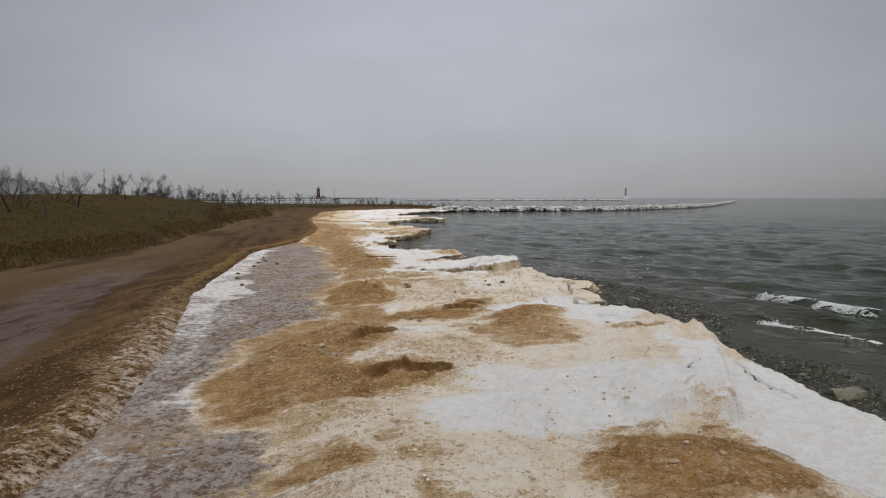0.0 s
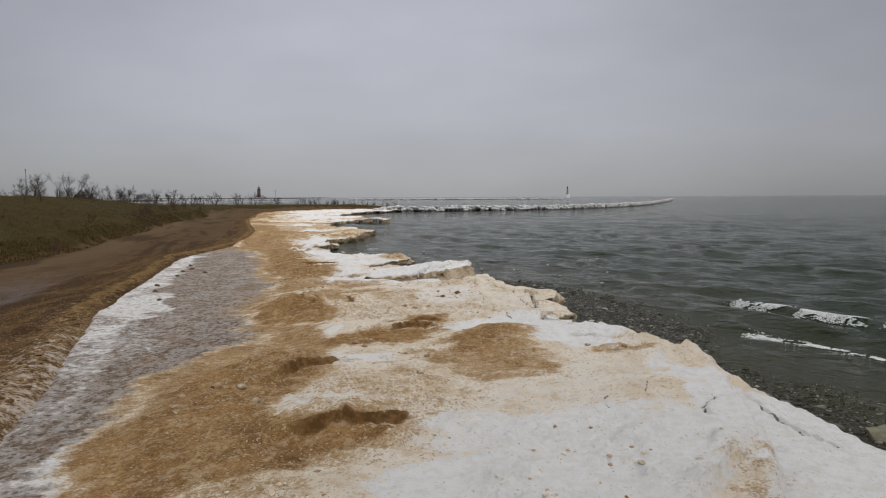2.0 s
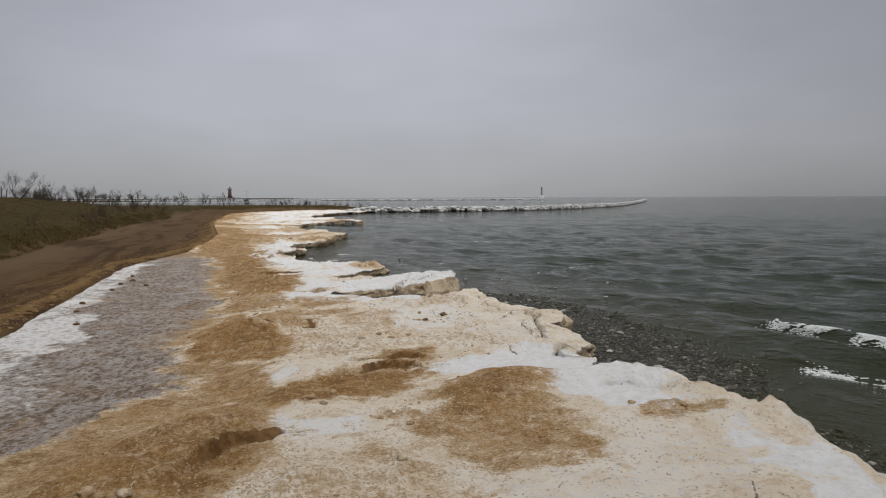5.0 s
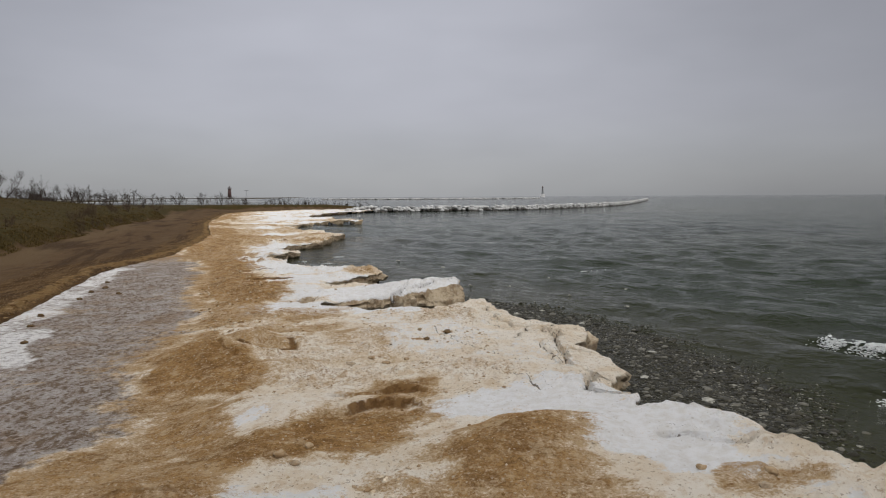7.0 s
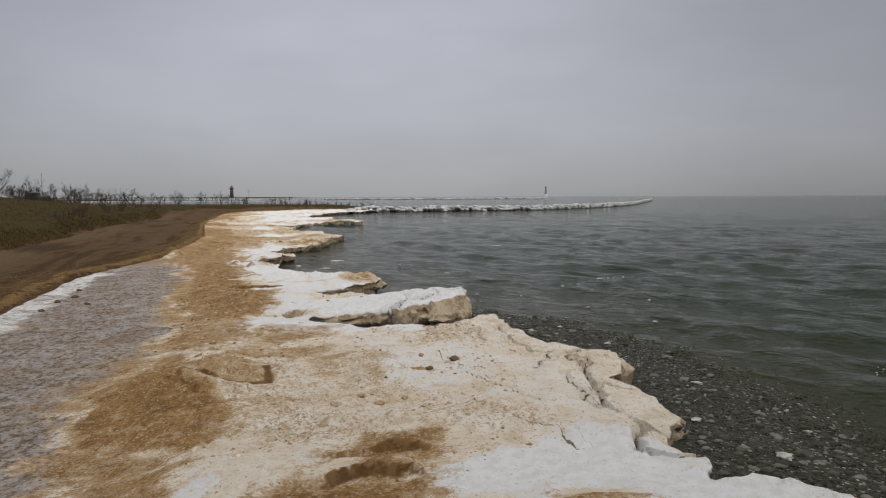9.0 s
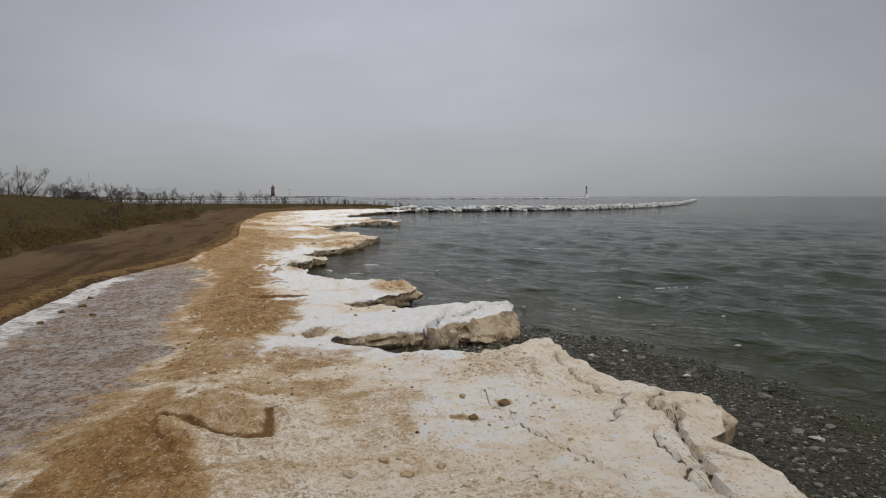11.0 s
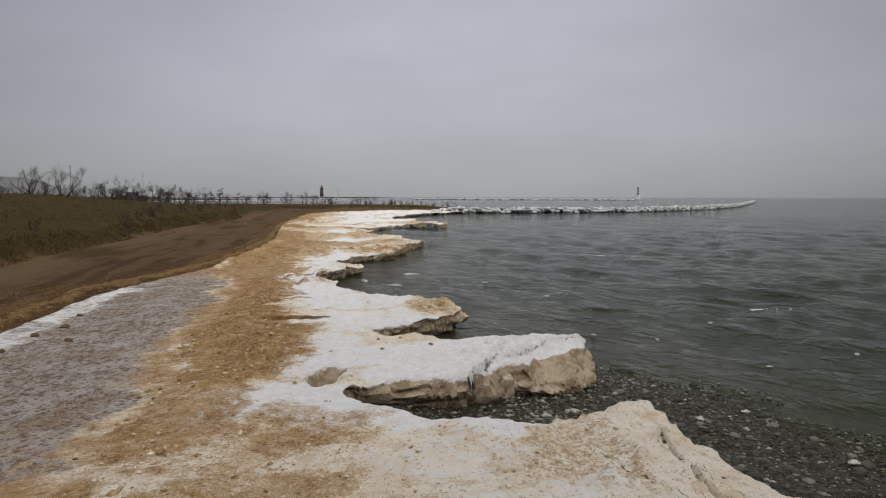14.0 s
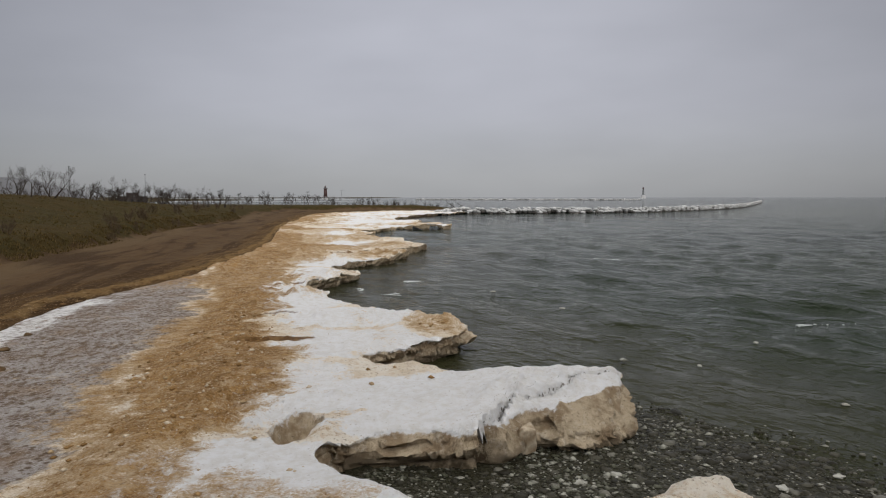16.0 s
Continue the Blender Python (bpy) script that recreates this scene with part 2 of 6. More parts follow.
cracked(0.045, (6.6, 36.3), (6.4, 35.0), (6.2, 33.4), (6.1, 32.0), (6.15, 31.0), (5.65, 29.6))
cracked(0.045, (6.2, 33.4), (6.5, 33.5), (7.0, 33.45))
cracked(0.05, (6.15, 31.0), (6.4, 30.3), (6.7, 29.6))
cracked(0.06, (5.65, 29.6), (6.1, 29.1), (6.9, 28.8))
cracked(0.02, (5.8, 34.9), (5.75, 33.5), (5.75, 32.2), (6.1, 32.0))
cracked(0.03, (5.5, 41.5), (5.2, 40.2), (5.3, 39.1), (5.5, 38.1), (5.7, 37.4), (6.2, 37.0))
cracked(0.02, (6.2, 37.0), (5.8, 36.5), (5.6, 36.0), (5.1, 35.3))
cracked(0.03, (7.0, 37.4), (6.45, 36.3), (6.35, 35.9), (6.75, 36.0))
cracked(0.04, (6.75, 36.0), (6.65, 35.5), (6.4, 35.0))
cracked(0.03, (6.75, 36.0), (7.3, 36.5), (7.7, 36.6))
cracked(0.01, (3.2, 36.0), (3.7, 34.3), (4.2, 33.2), (4.6, 32.2))
cracked(0.07, (1.6, 45.4), (1.85, 46.1), (2.2, 46.9), (2.55, 47.35))
cracked(0.03, (2.55, 47.35), (3.05, 47.6), (3.45, 47.85), (4.05, 48.45), (4.85, 48.95), (5.3, 49.2))
cracked(0.02, (4.7, 13.2), (5.7, 12.4), (7.4, 11.2))
cracked(0.005, (4.6, 18.2), (4.8, 19.5))
cracked(0.01, (5.0, 40.9), (5.3, 39.6), (5.9, 38.9))
cracked(0.005, (4.1, 39.4), (4.9, 38.2), (5.4, 37.0))
cracked(0.0, (2.9, 37.8), (3.1, 36.4), (3.9, 35.6))
cracked(0.0, (5.6, 19.0), (6.1, 20.0))
cracked(0.01, (6.3, 17.2), (6.6, 18.1), (7.1, 18.6))
cracked(0.005, (3.6, 31.2), (4.3, 30.4), (4.6, 29.6))
cracked(0.02, (8.9, 20.6), (8.6, 18.6), (8.9, 16.9))
cracked(0.03, (6.0, 26.2), (7.2, 25.5), (8.0, 25.3))


def scarps(x, y):
    """The drop below each undercut bank, and the bare wet sand of its face."""
    drop_all, wet = np.zeros(x.shape), np.zeros(x.shape)
    rag = 0.17 * fbm(x, y, 0.9, 4, 99, 0.6)
    for ax, ay, bx, by, drop, reach, bare in SCARPS:
        ex, ey = bx - ax, by - ay
        ln = math.hypot(ex, ey)
        u = ((x - ax) * ex + (y - ay) * ey) / ln
        v = ((x - ax) * ey - (y - ay) * ex) / ln + rag + 0.2 * np.sin(3.14 * np.clip(u / ln, 0, 1))
        ends = step(-0.3, 0.6, u + rag) * step(ln + 0.25, ln - 0.25, u + rag)
        bank = 0.28 * drop * np.exp(np.clip(v, None, 0) / 0.9) * step(0.17, 0.0, v) * ends
        low = 0.34 * drop * step(0.0, 0.17, v) * np.exp(-np.clip(v, 0, None) / reach * 0.5) * step(-2.6, 0.6, u) * step(ln + 0.25, ln - 0.4, u + rag)
        drop_all = np.where(np.abs(low - bank) > np.abs(drop_all), low - bank, drop_all)
        wet = np.maximum(wet, ends * step(-0.05, 0.03, v) * step(0.30, 0.10, v + 0.8 * rag) * bare)
    return drop_all, wet


# wet grooves cut by meltwater: half width, depth, line
GROOVES = ((0.09, 0.07, ((-3.3, 34.2), (-3.65, 34.7), (-4.0, 35.3), (-4.1, 35.8))),
           (0.15, 0.10, ((-4.1, 35.8), (-4.0, 36.15), (-3.45, 35.8), (-2.8, 35.35), (-2.3, 35.25), (-1.85, 35.4))),
           (0.13, 0.08, ((-2.05, 37.2), (-2.0, 36.7), (-1.9, 36.1), (-1.8, 35.4))))


def grooves(x, y):
    cut, wet = np.zeros(x.shape), np.zeros(x.shape)
    wob = 0.10 * fbm(x, y, 0.5, 3, 118)
    for wide, deep, pts in GROOVES:
        m = (np.abs(x - pts[0][0]) < 5) & (np.abs(y - pts[0][1]) < 5)
        if m.any():
            d = to_line(x[m], y[m], smooth_line(list(pts), 4))[0] + wob[m]
            cut[m] = np.maximum(cut[m], deep * step(1.6 * wide, 0.4 * wide, d))
            wet[m] = np.maximum(wet[m], step(1.5 * wide, 0.6 * wide, d))
    return cut, wet


def bowl_at(x, y):
    return np.sqrt(((x + 2.2) / 0.56) ** 2 + ((y - 46.2) / 0.95) ** 2) + 0.22 * fbm(x, y, 0.8, 2, 93)


def slab_at(x, y):
    """Distance towards the near end from the crack behind the slab that slumps off the ledge."""
    back = np.interp(x, (1.8, 2.2, 2.55, 3.05, 3.45, 4.05, 4.85, 5.3), (45.4, 46.8, 47.35, 47.6, 47.85, 48.45, 48.95, 49.2)) - y
    return np.where((x > 1.7) & (y > 45.0) & (y < 50), back, -1)


def ice_z(x, y):
    w = step(0.0, 2.6, x - PAN_RIGHT(y) + 0.8 * fbm(x, y, 3, 2, 81))
    z = 0.30 + 0.022 * fbm(x, y, 0.4, 4, 85, 0.6) + w * (0.42 + 0.10 * fbm(x, y, 4, 3, 88))
    z = z + 0.18 * step(1.0, 5.0, x + 0.12 * (y - 30)) * w
    z = z - 0.10 * step(52, 62, y) * w
    z = z - 0.22 * step(58, 80, y) * w * np.clip(0.5 + 1.6 * fbm(x, y, 5, 3, 89), 0, 1)
    for cx, cy, rx, ry, tall in HUMPS:
        q = ((x - cx) / rx) ** 2 + ((y - cy) / ry) ** 2
        z = z + tall * np.exp(-q * (1 + 0.35 * fbm(x, y, 0.9, 2, 90)))
    ridge = y - 26.7 - 0.15 * (x - 3.3) - 0.25 * fbm(x, y, 1.2, 3, 91)
    z = z + 0.42 * np.exp(-((x - 3.3) / 1.6) ** 2 - (ridge / np.where(ridge < 0, 2.0, 0.45)) ** 2)
    z = z - 0.62 * step(1.0, 0.68, bowl_at(x, y))
    slab = slab_at(x, y)
    z = z - step(1.7, 2.1, x) * step(44.8, 45.2, y) * (0.05 * step(0, 0.1, slab) + 0.12 * np.clip(slab, 0, 1.4) + 0.30 * step(0.75, 1.4, slab + 0.4 * fbm(x, y, 0.8, 3, 96)))
    side = x - np.interp(y, [p[1] for p in SHOULDER], [p[0] for p in SHOULDER])
    low = np.clip((side + 0.2 * fbm(x, y, 0.9, 4, 95) + 0.05) / (0.22 + 1.6 * step(14.2, 12.6, y)), 0, 1) * step(24.0, 21.5, y)
    z = z - low * np.clip(z - 0.46 + 0.03 * np.clip(side, 0, 4), 0, 1)
    z = z - scarps(x, y)[0]
    out = x - np.interp(y, (29.0, 29.6, 31.0, 32.0, 33.4, 35.0, 36.3, 37.4), (6.0, 5.65, 6.15, 6.1, 6.2, 6.4, 6.6, 7.0))
    sunk = np.interp(y, (28.6, 29.0, 29.7, 29.9, 33.3, 33.6, 36.8, 37.4), (0, 0.03, 0.03, 0.06, 0.03, 0.01, 0.01, 0))
    z = z - step(-0.05, 0.06, out) * (sunk + 0.05 * np.clip(out, 0, 1.5) * step(28.6, 29.6, y) * step(38, 36.5, y))
    z = z - grooves(x, y)[0]
    clod = fbm(x, y, 0.55, 4, 103, 0.6)
    crust = (fbm(x, y, 1.7, 4, 112, 0.58) + 0.5) * 5
    crust = np.floor(crust) + step(0.0, 0.22, crust - np.floor(crust))
    rough = step(-0.25, 0.25, fbm(x, y, 4.0, 2, 105))
    z = z + w * (0.03 * fbm(x, y, 1.3, 3, 106) + 0.34 * np.clip(clod - 0.08, 0, 1) * (0.25 + 0.75 * rough) + 0.042 * crust * (0.35 + 0.65 * rough) + 0.034 * fbm(x, y, 0.26, 2, 107) + 0.12 * rough * np.clip(fbm(x, y, 0.32, 3, 108) - 0.15, 0, 1)) - 0.09 * w
    s = x - PAN_LEFT(y)
    return z - 0.5 * step(0.15, -0.9, s + 0.25 * fbm(x, y, 0.9, 3, 111))


# patches of sand on the ice: x, y, half width, half depth, turn in degrees, strength
SAND = [(-4.8, 42.6, 1.5, 2.6, 0, 0.85), (-5.8, 45.5, 1.2, 2.2, 0, 0.8), (-3.4, 40.6, 1.6, 1.0, 0, 0.5),
    (3.2, 36.8, 0.34, 0.22, 0, 0.9), (2.4, 35.9, 0.26, 0.2, 0, 0.9), (-5.6, 12.0, 0.35, 0.25, 0, 1.0),
    (-6.0, 13.8, 0.35, 0.25, 0, 1.0), (-6.6, 14.5, 0.3, 0.2, 0, 1.0), (-6.4, 15.3, 0.35, 0.2, 0, 0.9),
    (-9.5, 64.0, 2.2, 7.0, 12, 1.0), (-12.5, 76.0, 3.2, 8.0, 10, 0.9),
    (-14, 90, 4.0, 7.0, 0, 0.7), (-13, 100, 6.0, 5.0, 0, 0.7)]
SAND += [(-7.0, 104, 2.5, 6.0, 0, 0.6), (-9.0, 118, 4.0, 4.0, 0, 0.6), (-18, 112, 5, 9, 0, 0.6), (-21, 135, 5, 9, 0, 0.5),
    (-3.6, 15.0, 1.6, 2.0, 0, 0.6), (6.7, 24.1, 0.6, 0.7, 0, 0.7), (-0.2, 58.6, 1.0, 0.6, 0, 0.3),
    (0.9, 58.3, 0.7, 0.5, 0, 0.6), (-0.5, 21.5, 1.2, 1.0, 0, 0.35), (0.5, 34.0, 1.3, 1.2, 0, 0.35),
    (-2.0, 39.2, 1.2, 0.8, 0, 0.7), (0.4, 37.2, 1.0, 1.8, 0, 0.5), (2.2, 22.8, 1.0, 1.0, 0, 0.3)]
# patches of clean snow
SNOW = [(1.2, 46.9, 3.2, 1.3, 5, 1.0), (-2.6, 43.7, 2.4, 1.5, -15, 1.0), (3.6, 47.6, 1.8, 1.2, 20, 0.9),
    (-6.2, 12.2, 1.2, 1.6, 0, 0.9), (-4.8, 13.4, 0.7, 1.2, 0, 0.7), (-7.0, 17.0, 0.8, 1.6, 0, 0.8),
    (-7.8, 21.5, 0.9, 2.0, 0, 0.8), (-10.2, 30.0, 1.6, 4.0, 15, 1.0), (-12.0, 38.0, 1.5, 4.0, 15, 1.3),
    (3.0, 15.2, 1.7, 1.5, 0, 0.9), (8.6, 15.0, 2.4, 6.5, 0, 1.0), (5.9, 25.6, 1.2, 1.7, 30, 1.0),
    (6.6, 27.0, 1.2, 0.9, 0, 1.0), (4.8, 29.2, 1.9, 0.8, 0, 0.8)]
SNOW += [(2.5, 36.5, 2.0, 2.5, 0, 0.55), (1.0, 40.2, 1.5, 1.2, 0, 0.5), (5.0, 33.0, 1.2, 2.0, 0, 0.45), (2.6, 17.6, 2.0, 1.6, 0, 0.75), (1.8, 14.6, 1.4, 1.2, 0, 0.6)]
SNOW += [(5.2, 21.0, 1.6, 2.0, 0, 0.4), (-2.2, 44.2, 2.2, 1.1, -20, 1.0), (0.6, 43.0, 2.2, 0.7, 0, 1.0),
    (1.6, 48.8, 4.2, 2.3, 8, 1.0), (-3.2, 49.5, 1.5, 3.0, 0, 0.8), (-2.3, 55.0, 2.6, 2.2, 0, 1.0),
    (-2.5, 60.2, 3.0, 2.4, 0, 1.0), (-6.5, 66.0, 2.0, 4.5, 10, 1.0), (-8.3, 74.0, 2.2, 6.0, 0, 1.0),
    (-8.0, 85.0, 3.5, 3.5, 0, 0.9), (-10, 108, 3.5, 4.0, 0, 0.9), (-14, 125, 3.5, 9, 0, 0.9), (-10, 146, 11, 4, 0, 1.0),
    (-16, 170, 9, 14, 0, 1.0)]
SNOW += [(-18, 200, 9, 16, 0, 1.0), (-15, 235, 16, 18, 0, 1.0), (4, 262, 14, 10, 0, 1.0), (-1.6, 20.2, 1.2, 0.5, 0, 0.5),
    (-1.6, 24.6, 1.4, 0.5, 0, 0.7), (-2.4, 29.0, 1.0, 0.4, 0, 0.7), (3.4, 20.0, 1.4, 1.4, 0, 0.4),
    (-0.2, 36.0, 1.2, 1.6, 0, 0.3)]


def patches(x, y, table, seed):
    out = np.zeros(x.shape)
    wob = 0.55 * fbm(x, y, 1.0, 6, seed, 0.62)
    x, y = x + 0.8 * fbm(x, y, 2.6, 5, seed + 50, 0.6), y + 0.8 * fbm(x, y, 2.6, 5, seed + 60, 0.6)
    for cx, cy, rx, ry, turn, strength in table:
        c, s = math.cos(radians(turn)), math.sin(radians(turn))
        u, v = ((x - cx) * c + (y - cy) * s) / (1.12 * rx), (-(x - cx) * s + (y - cy) * c) / (1.12 * ry)
        out = np.maximum(out, strength * step(1.25, 0.75, np.sqrt(u * u + v * v) + wob))
    return out


# outlines of the larger brown sand sheets
BROWN = []


def brown(strength, *pts):
    BROWN.append((strength, pts))


brown(1.0, (-6.3, 22.0), (-4.9, 23.1), (-3.7, 24.6), (-1.9, 23.6), (-1.8, 22.4), (-2.4, 21.7), (-3.1, 20.5), (-2.6, 18.8), (0.0, 18.4),
      (0.1, 17.5), (-1.7, 16.6), (-3.2, 16.0), (-4.2, 15.0), (-5.3, 15.2), (-6.2, 16.9), (-6.6, 18.9))
brown(0.9, (-6.6, 25.3), (-5.4, 25.5), (-4.1, 26.1), (-3.4, 26.9), (-2.3, 26.3), (-1.8, 25.0), (-1.8, 23.3), (-3.5, 22.5), (-6.4, 22.0))
brown(1.1, (-6.2, 33.2), (-6.0, 35.2), (-5.2, 36.4), (-4.4, 37.5), (-3.8, 35.5), (-3.0, 34.3), (-2.4, 33.4), (-2.5, 32.0), (-2.9, 31.5), (-5.3, 31.8))
brown(0.72, (-6.2, 36.2), (-4.7, 37.6), (-3.8, 38.6), (-2.9, 38.8), (-2.0, 37.5), (-1.8, 35.3), (-5.7, 35.4))
brown(1.1, (-2.4, 27.5), (-1.9, 28.2), (-1.0, 28.4), (0.0, 28.8), (1.6, 29.0), (1.6, 28.3), (0.7, 27.8), (0.7, 27.0), (0.2, 26.5), (-0.7, 26.2),
      (-1.9, 26.1), (-3.5, 27.2))
brown(1.0, (-0.1, 30.5), (0.6, 30.7), (1.7, 30.9), (1.9, 30.2), (1.4, 29.1), (0.8, 29.0), (0.6, 29.6), (-0.1, 29.8))
brown(0.95, (-4.1, 29.0), (-3.7, 29.8), (-3.3, 30.4), (-2.7, 30.2), (-2.4, 28.8), (-2.8, 28.5), (-3.2, 28.1), (-3.7, 28.2))
brown(0.8, (-6.2, 25.5), (-5.8, 28.0), (-4.4, 29.2), (-3.6, 28.2), (-3.2, 27.0), (-4.5, 26.0))
brown(0.8, (-3.0, 42.6), (-0.2, 42.1), (-0.3, 40.9), (-1.0, 40.7), (-2.5, 40.6))
brown(0.62, (-1.7, 39.6), (0.0, 37.9), (0.0, 36.1), (-0.5, 35.5), (-1.2, 36.8), (-2.6, 39.9))
brown(1.0, (-8.7, 67.9), (-6.7, 59.1), (-5.1, 54.8), (-3.5, 54.1), (-3.9, 51.9), (-3.3, 48.8), (-3.8, 46.1), (-4.3, 44.6), (-5.4, 45.1),
      (-6.9, 47.9), (-9.2, 54.4), (-9.5, 60.0), (-10.5, 68.0))
brown(0.8, (1.0, 24.2), (1.9, 25.8), (3.1, 27.3), (4.1, 27.5), (4.6, 26.4), (4.4, 23.4), (4.3, 22.1), (3.2, 22.2), (2.3, 21.8), (1.5, 22.6))
brown(0.98, (1.6, 25.4), (2.4, 26.4), (3.2, 26.9), (4.3, 27.0), (4.3, 26.3), (3.7, 24.7), (2.8, 23.2), (2.2, 22.8))
brown(0.9, (-3.0, 11.6), (-2.5, 12.4), (-2.1, 12.8), (-1.4, 12.6), (-1.2, 12.2), (-1.9, 11.6))
brown(0.65, (-1.7, 20.5), (-0.9, 20.5), (-0.7, 19.8), (-1.2, 19.5), (-1.6, 19.8))
brown(0.55, (-0.4, 24.6), (0.4, 23.6), (1.4, 22.0), (1.3, 20.6), (0.3, 21.4), (-0.5, 22.6))


brown(1.0, (3.0, 13.2), (4.2, 13.4), (4.7, 13.6), (5.4, 13.6), (5.8, 12.7), (6.2, 11.4), (5.7, 10.0), (3.2, 10.0), (2.7, 11.5))

brown(0.9, (-4.2, 28.0), (-4.8, 30.1), (-4.6, 31.5), (-3.2, 30.5), (-2.7, 29.8), (-2.4, 28.5), (-2.1, 28.0), (-1.3, 28.3), (-0.9, 27.6), (-2.5, 26.8))
brown(0.9, (-5.0, 33.4), (-6.2, 34.5), (-6.5, 36.0), (-6.5, 37.1), (-5.9, 37.7), (-5.2, 39.4), (-4.4, 37.6), (-4.3, 36.2), (-3.5, 34.6))
brown(0.75, (-3.0, 43.4), (-2.2, 43.1), (-1.5, 42.6), (-0.4, 42.5), (-0.2, 41.4), (-1.8, 41.3), (-2.9, 41.3), (-3.3, 42.8))
brown(0.45, (4.7, 13.7), (5.5, 14.8), (6.2, 15.6), (7.0, 16.2), (7.4, 16.0), (6.6, 15.0), (5.8, 14.0))
# outlines of the clean snow sheets
WHITE = []


def white(strength, *pts):
    WHITE.append((strength, pts))


white(0.85, (-0.6, 15.4), (0.9, 16.3), (3.0, 16.9), (5.9, 18.0), (6.6, 16.6), (5.2, 15.0), (3.2, 13.7), (1.8, 12.9), (0.7, 13.1), (-0.3, 14.0))
white(0.85, (1.8, 18.4), (2.6, 18.6), (3.8, 19.1), (5.3, 18.5), (5.0, 16.7), (3.4, 16.3), (1.6, 16.7))
white(1.0, (1.9, 28.8), (2.9, 29.6), (5.2, 29.6), (6.1, 29.3), (6.8, 28.0), (7.8, 26.8), (7.6, 25.6), (6.0, 25.6), (4.9, 26.6), (4.6, 27.9), (3.0, 27.9), (2.1, 28.2))

white(1.5, (-3.4, 44.4), (-2.6, 45.4), (-1.5, 44.7), (-1.0, 44.1), (-0.4, 43.6), (0.7, 43.4), (1.4, 43.2), (1.9, 42.5), (2.7, 42.0), (2.4, 41.5), (1.2, 42.0), (0.0, 42.4),
      (-0.6, 42.8), (-1.4, 43.1), (-2.4, 43.6))


def brown_sheets(x, y, seed):
    return outlined(x, y, BROWN, seed)


def outlined(x, y, table, seed):
    out = np.zeros(x.shape)
    wob = 1.0 * fbm(x, y, 1.2, 6, seed, 0.7)
    x, y = x + 0.4 * fbm(x, y, 1.8, 4, seed + 1, 0.6), y + 0.4 * fbm(x, y, 1.8, 4, seed + 2, 0.6)
    for strength, pts in table:
        px, py = [p[0] for p in pts], [p[1] for p in pts]
        m = (x > min(px) - 2) & (x < max(px) + 2) & (y > min(py) - 2) & (y < max(py) + 2)
        if not m.any():
            continue
        qx, qy = x[m], y[m]
        ring = list(pts) + [pts[0]]
        d = to_line(qx, qy, ring)[0]
        inside = np.zeros(qx.shape, bool)
        for (ax, ay), (bx, by) in zip(ring[:-1], ring[1:]):
            if ay != by:
                inside ^= ((ay > qy) != (by > qy)) & (qx < (bx - ax) * (qy - ay) / (by - ay) + ax)
        out[m] = np.maximum(out[m], strength * step(-0.75, 0.5, np.where(inside, d, -d) + wob[m]))
    return out


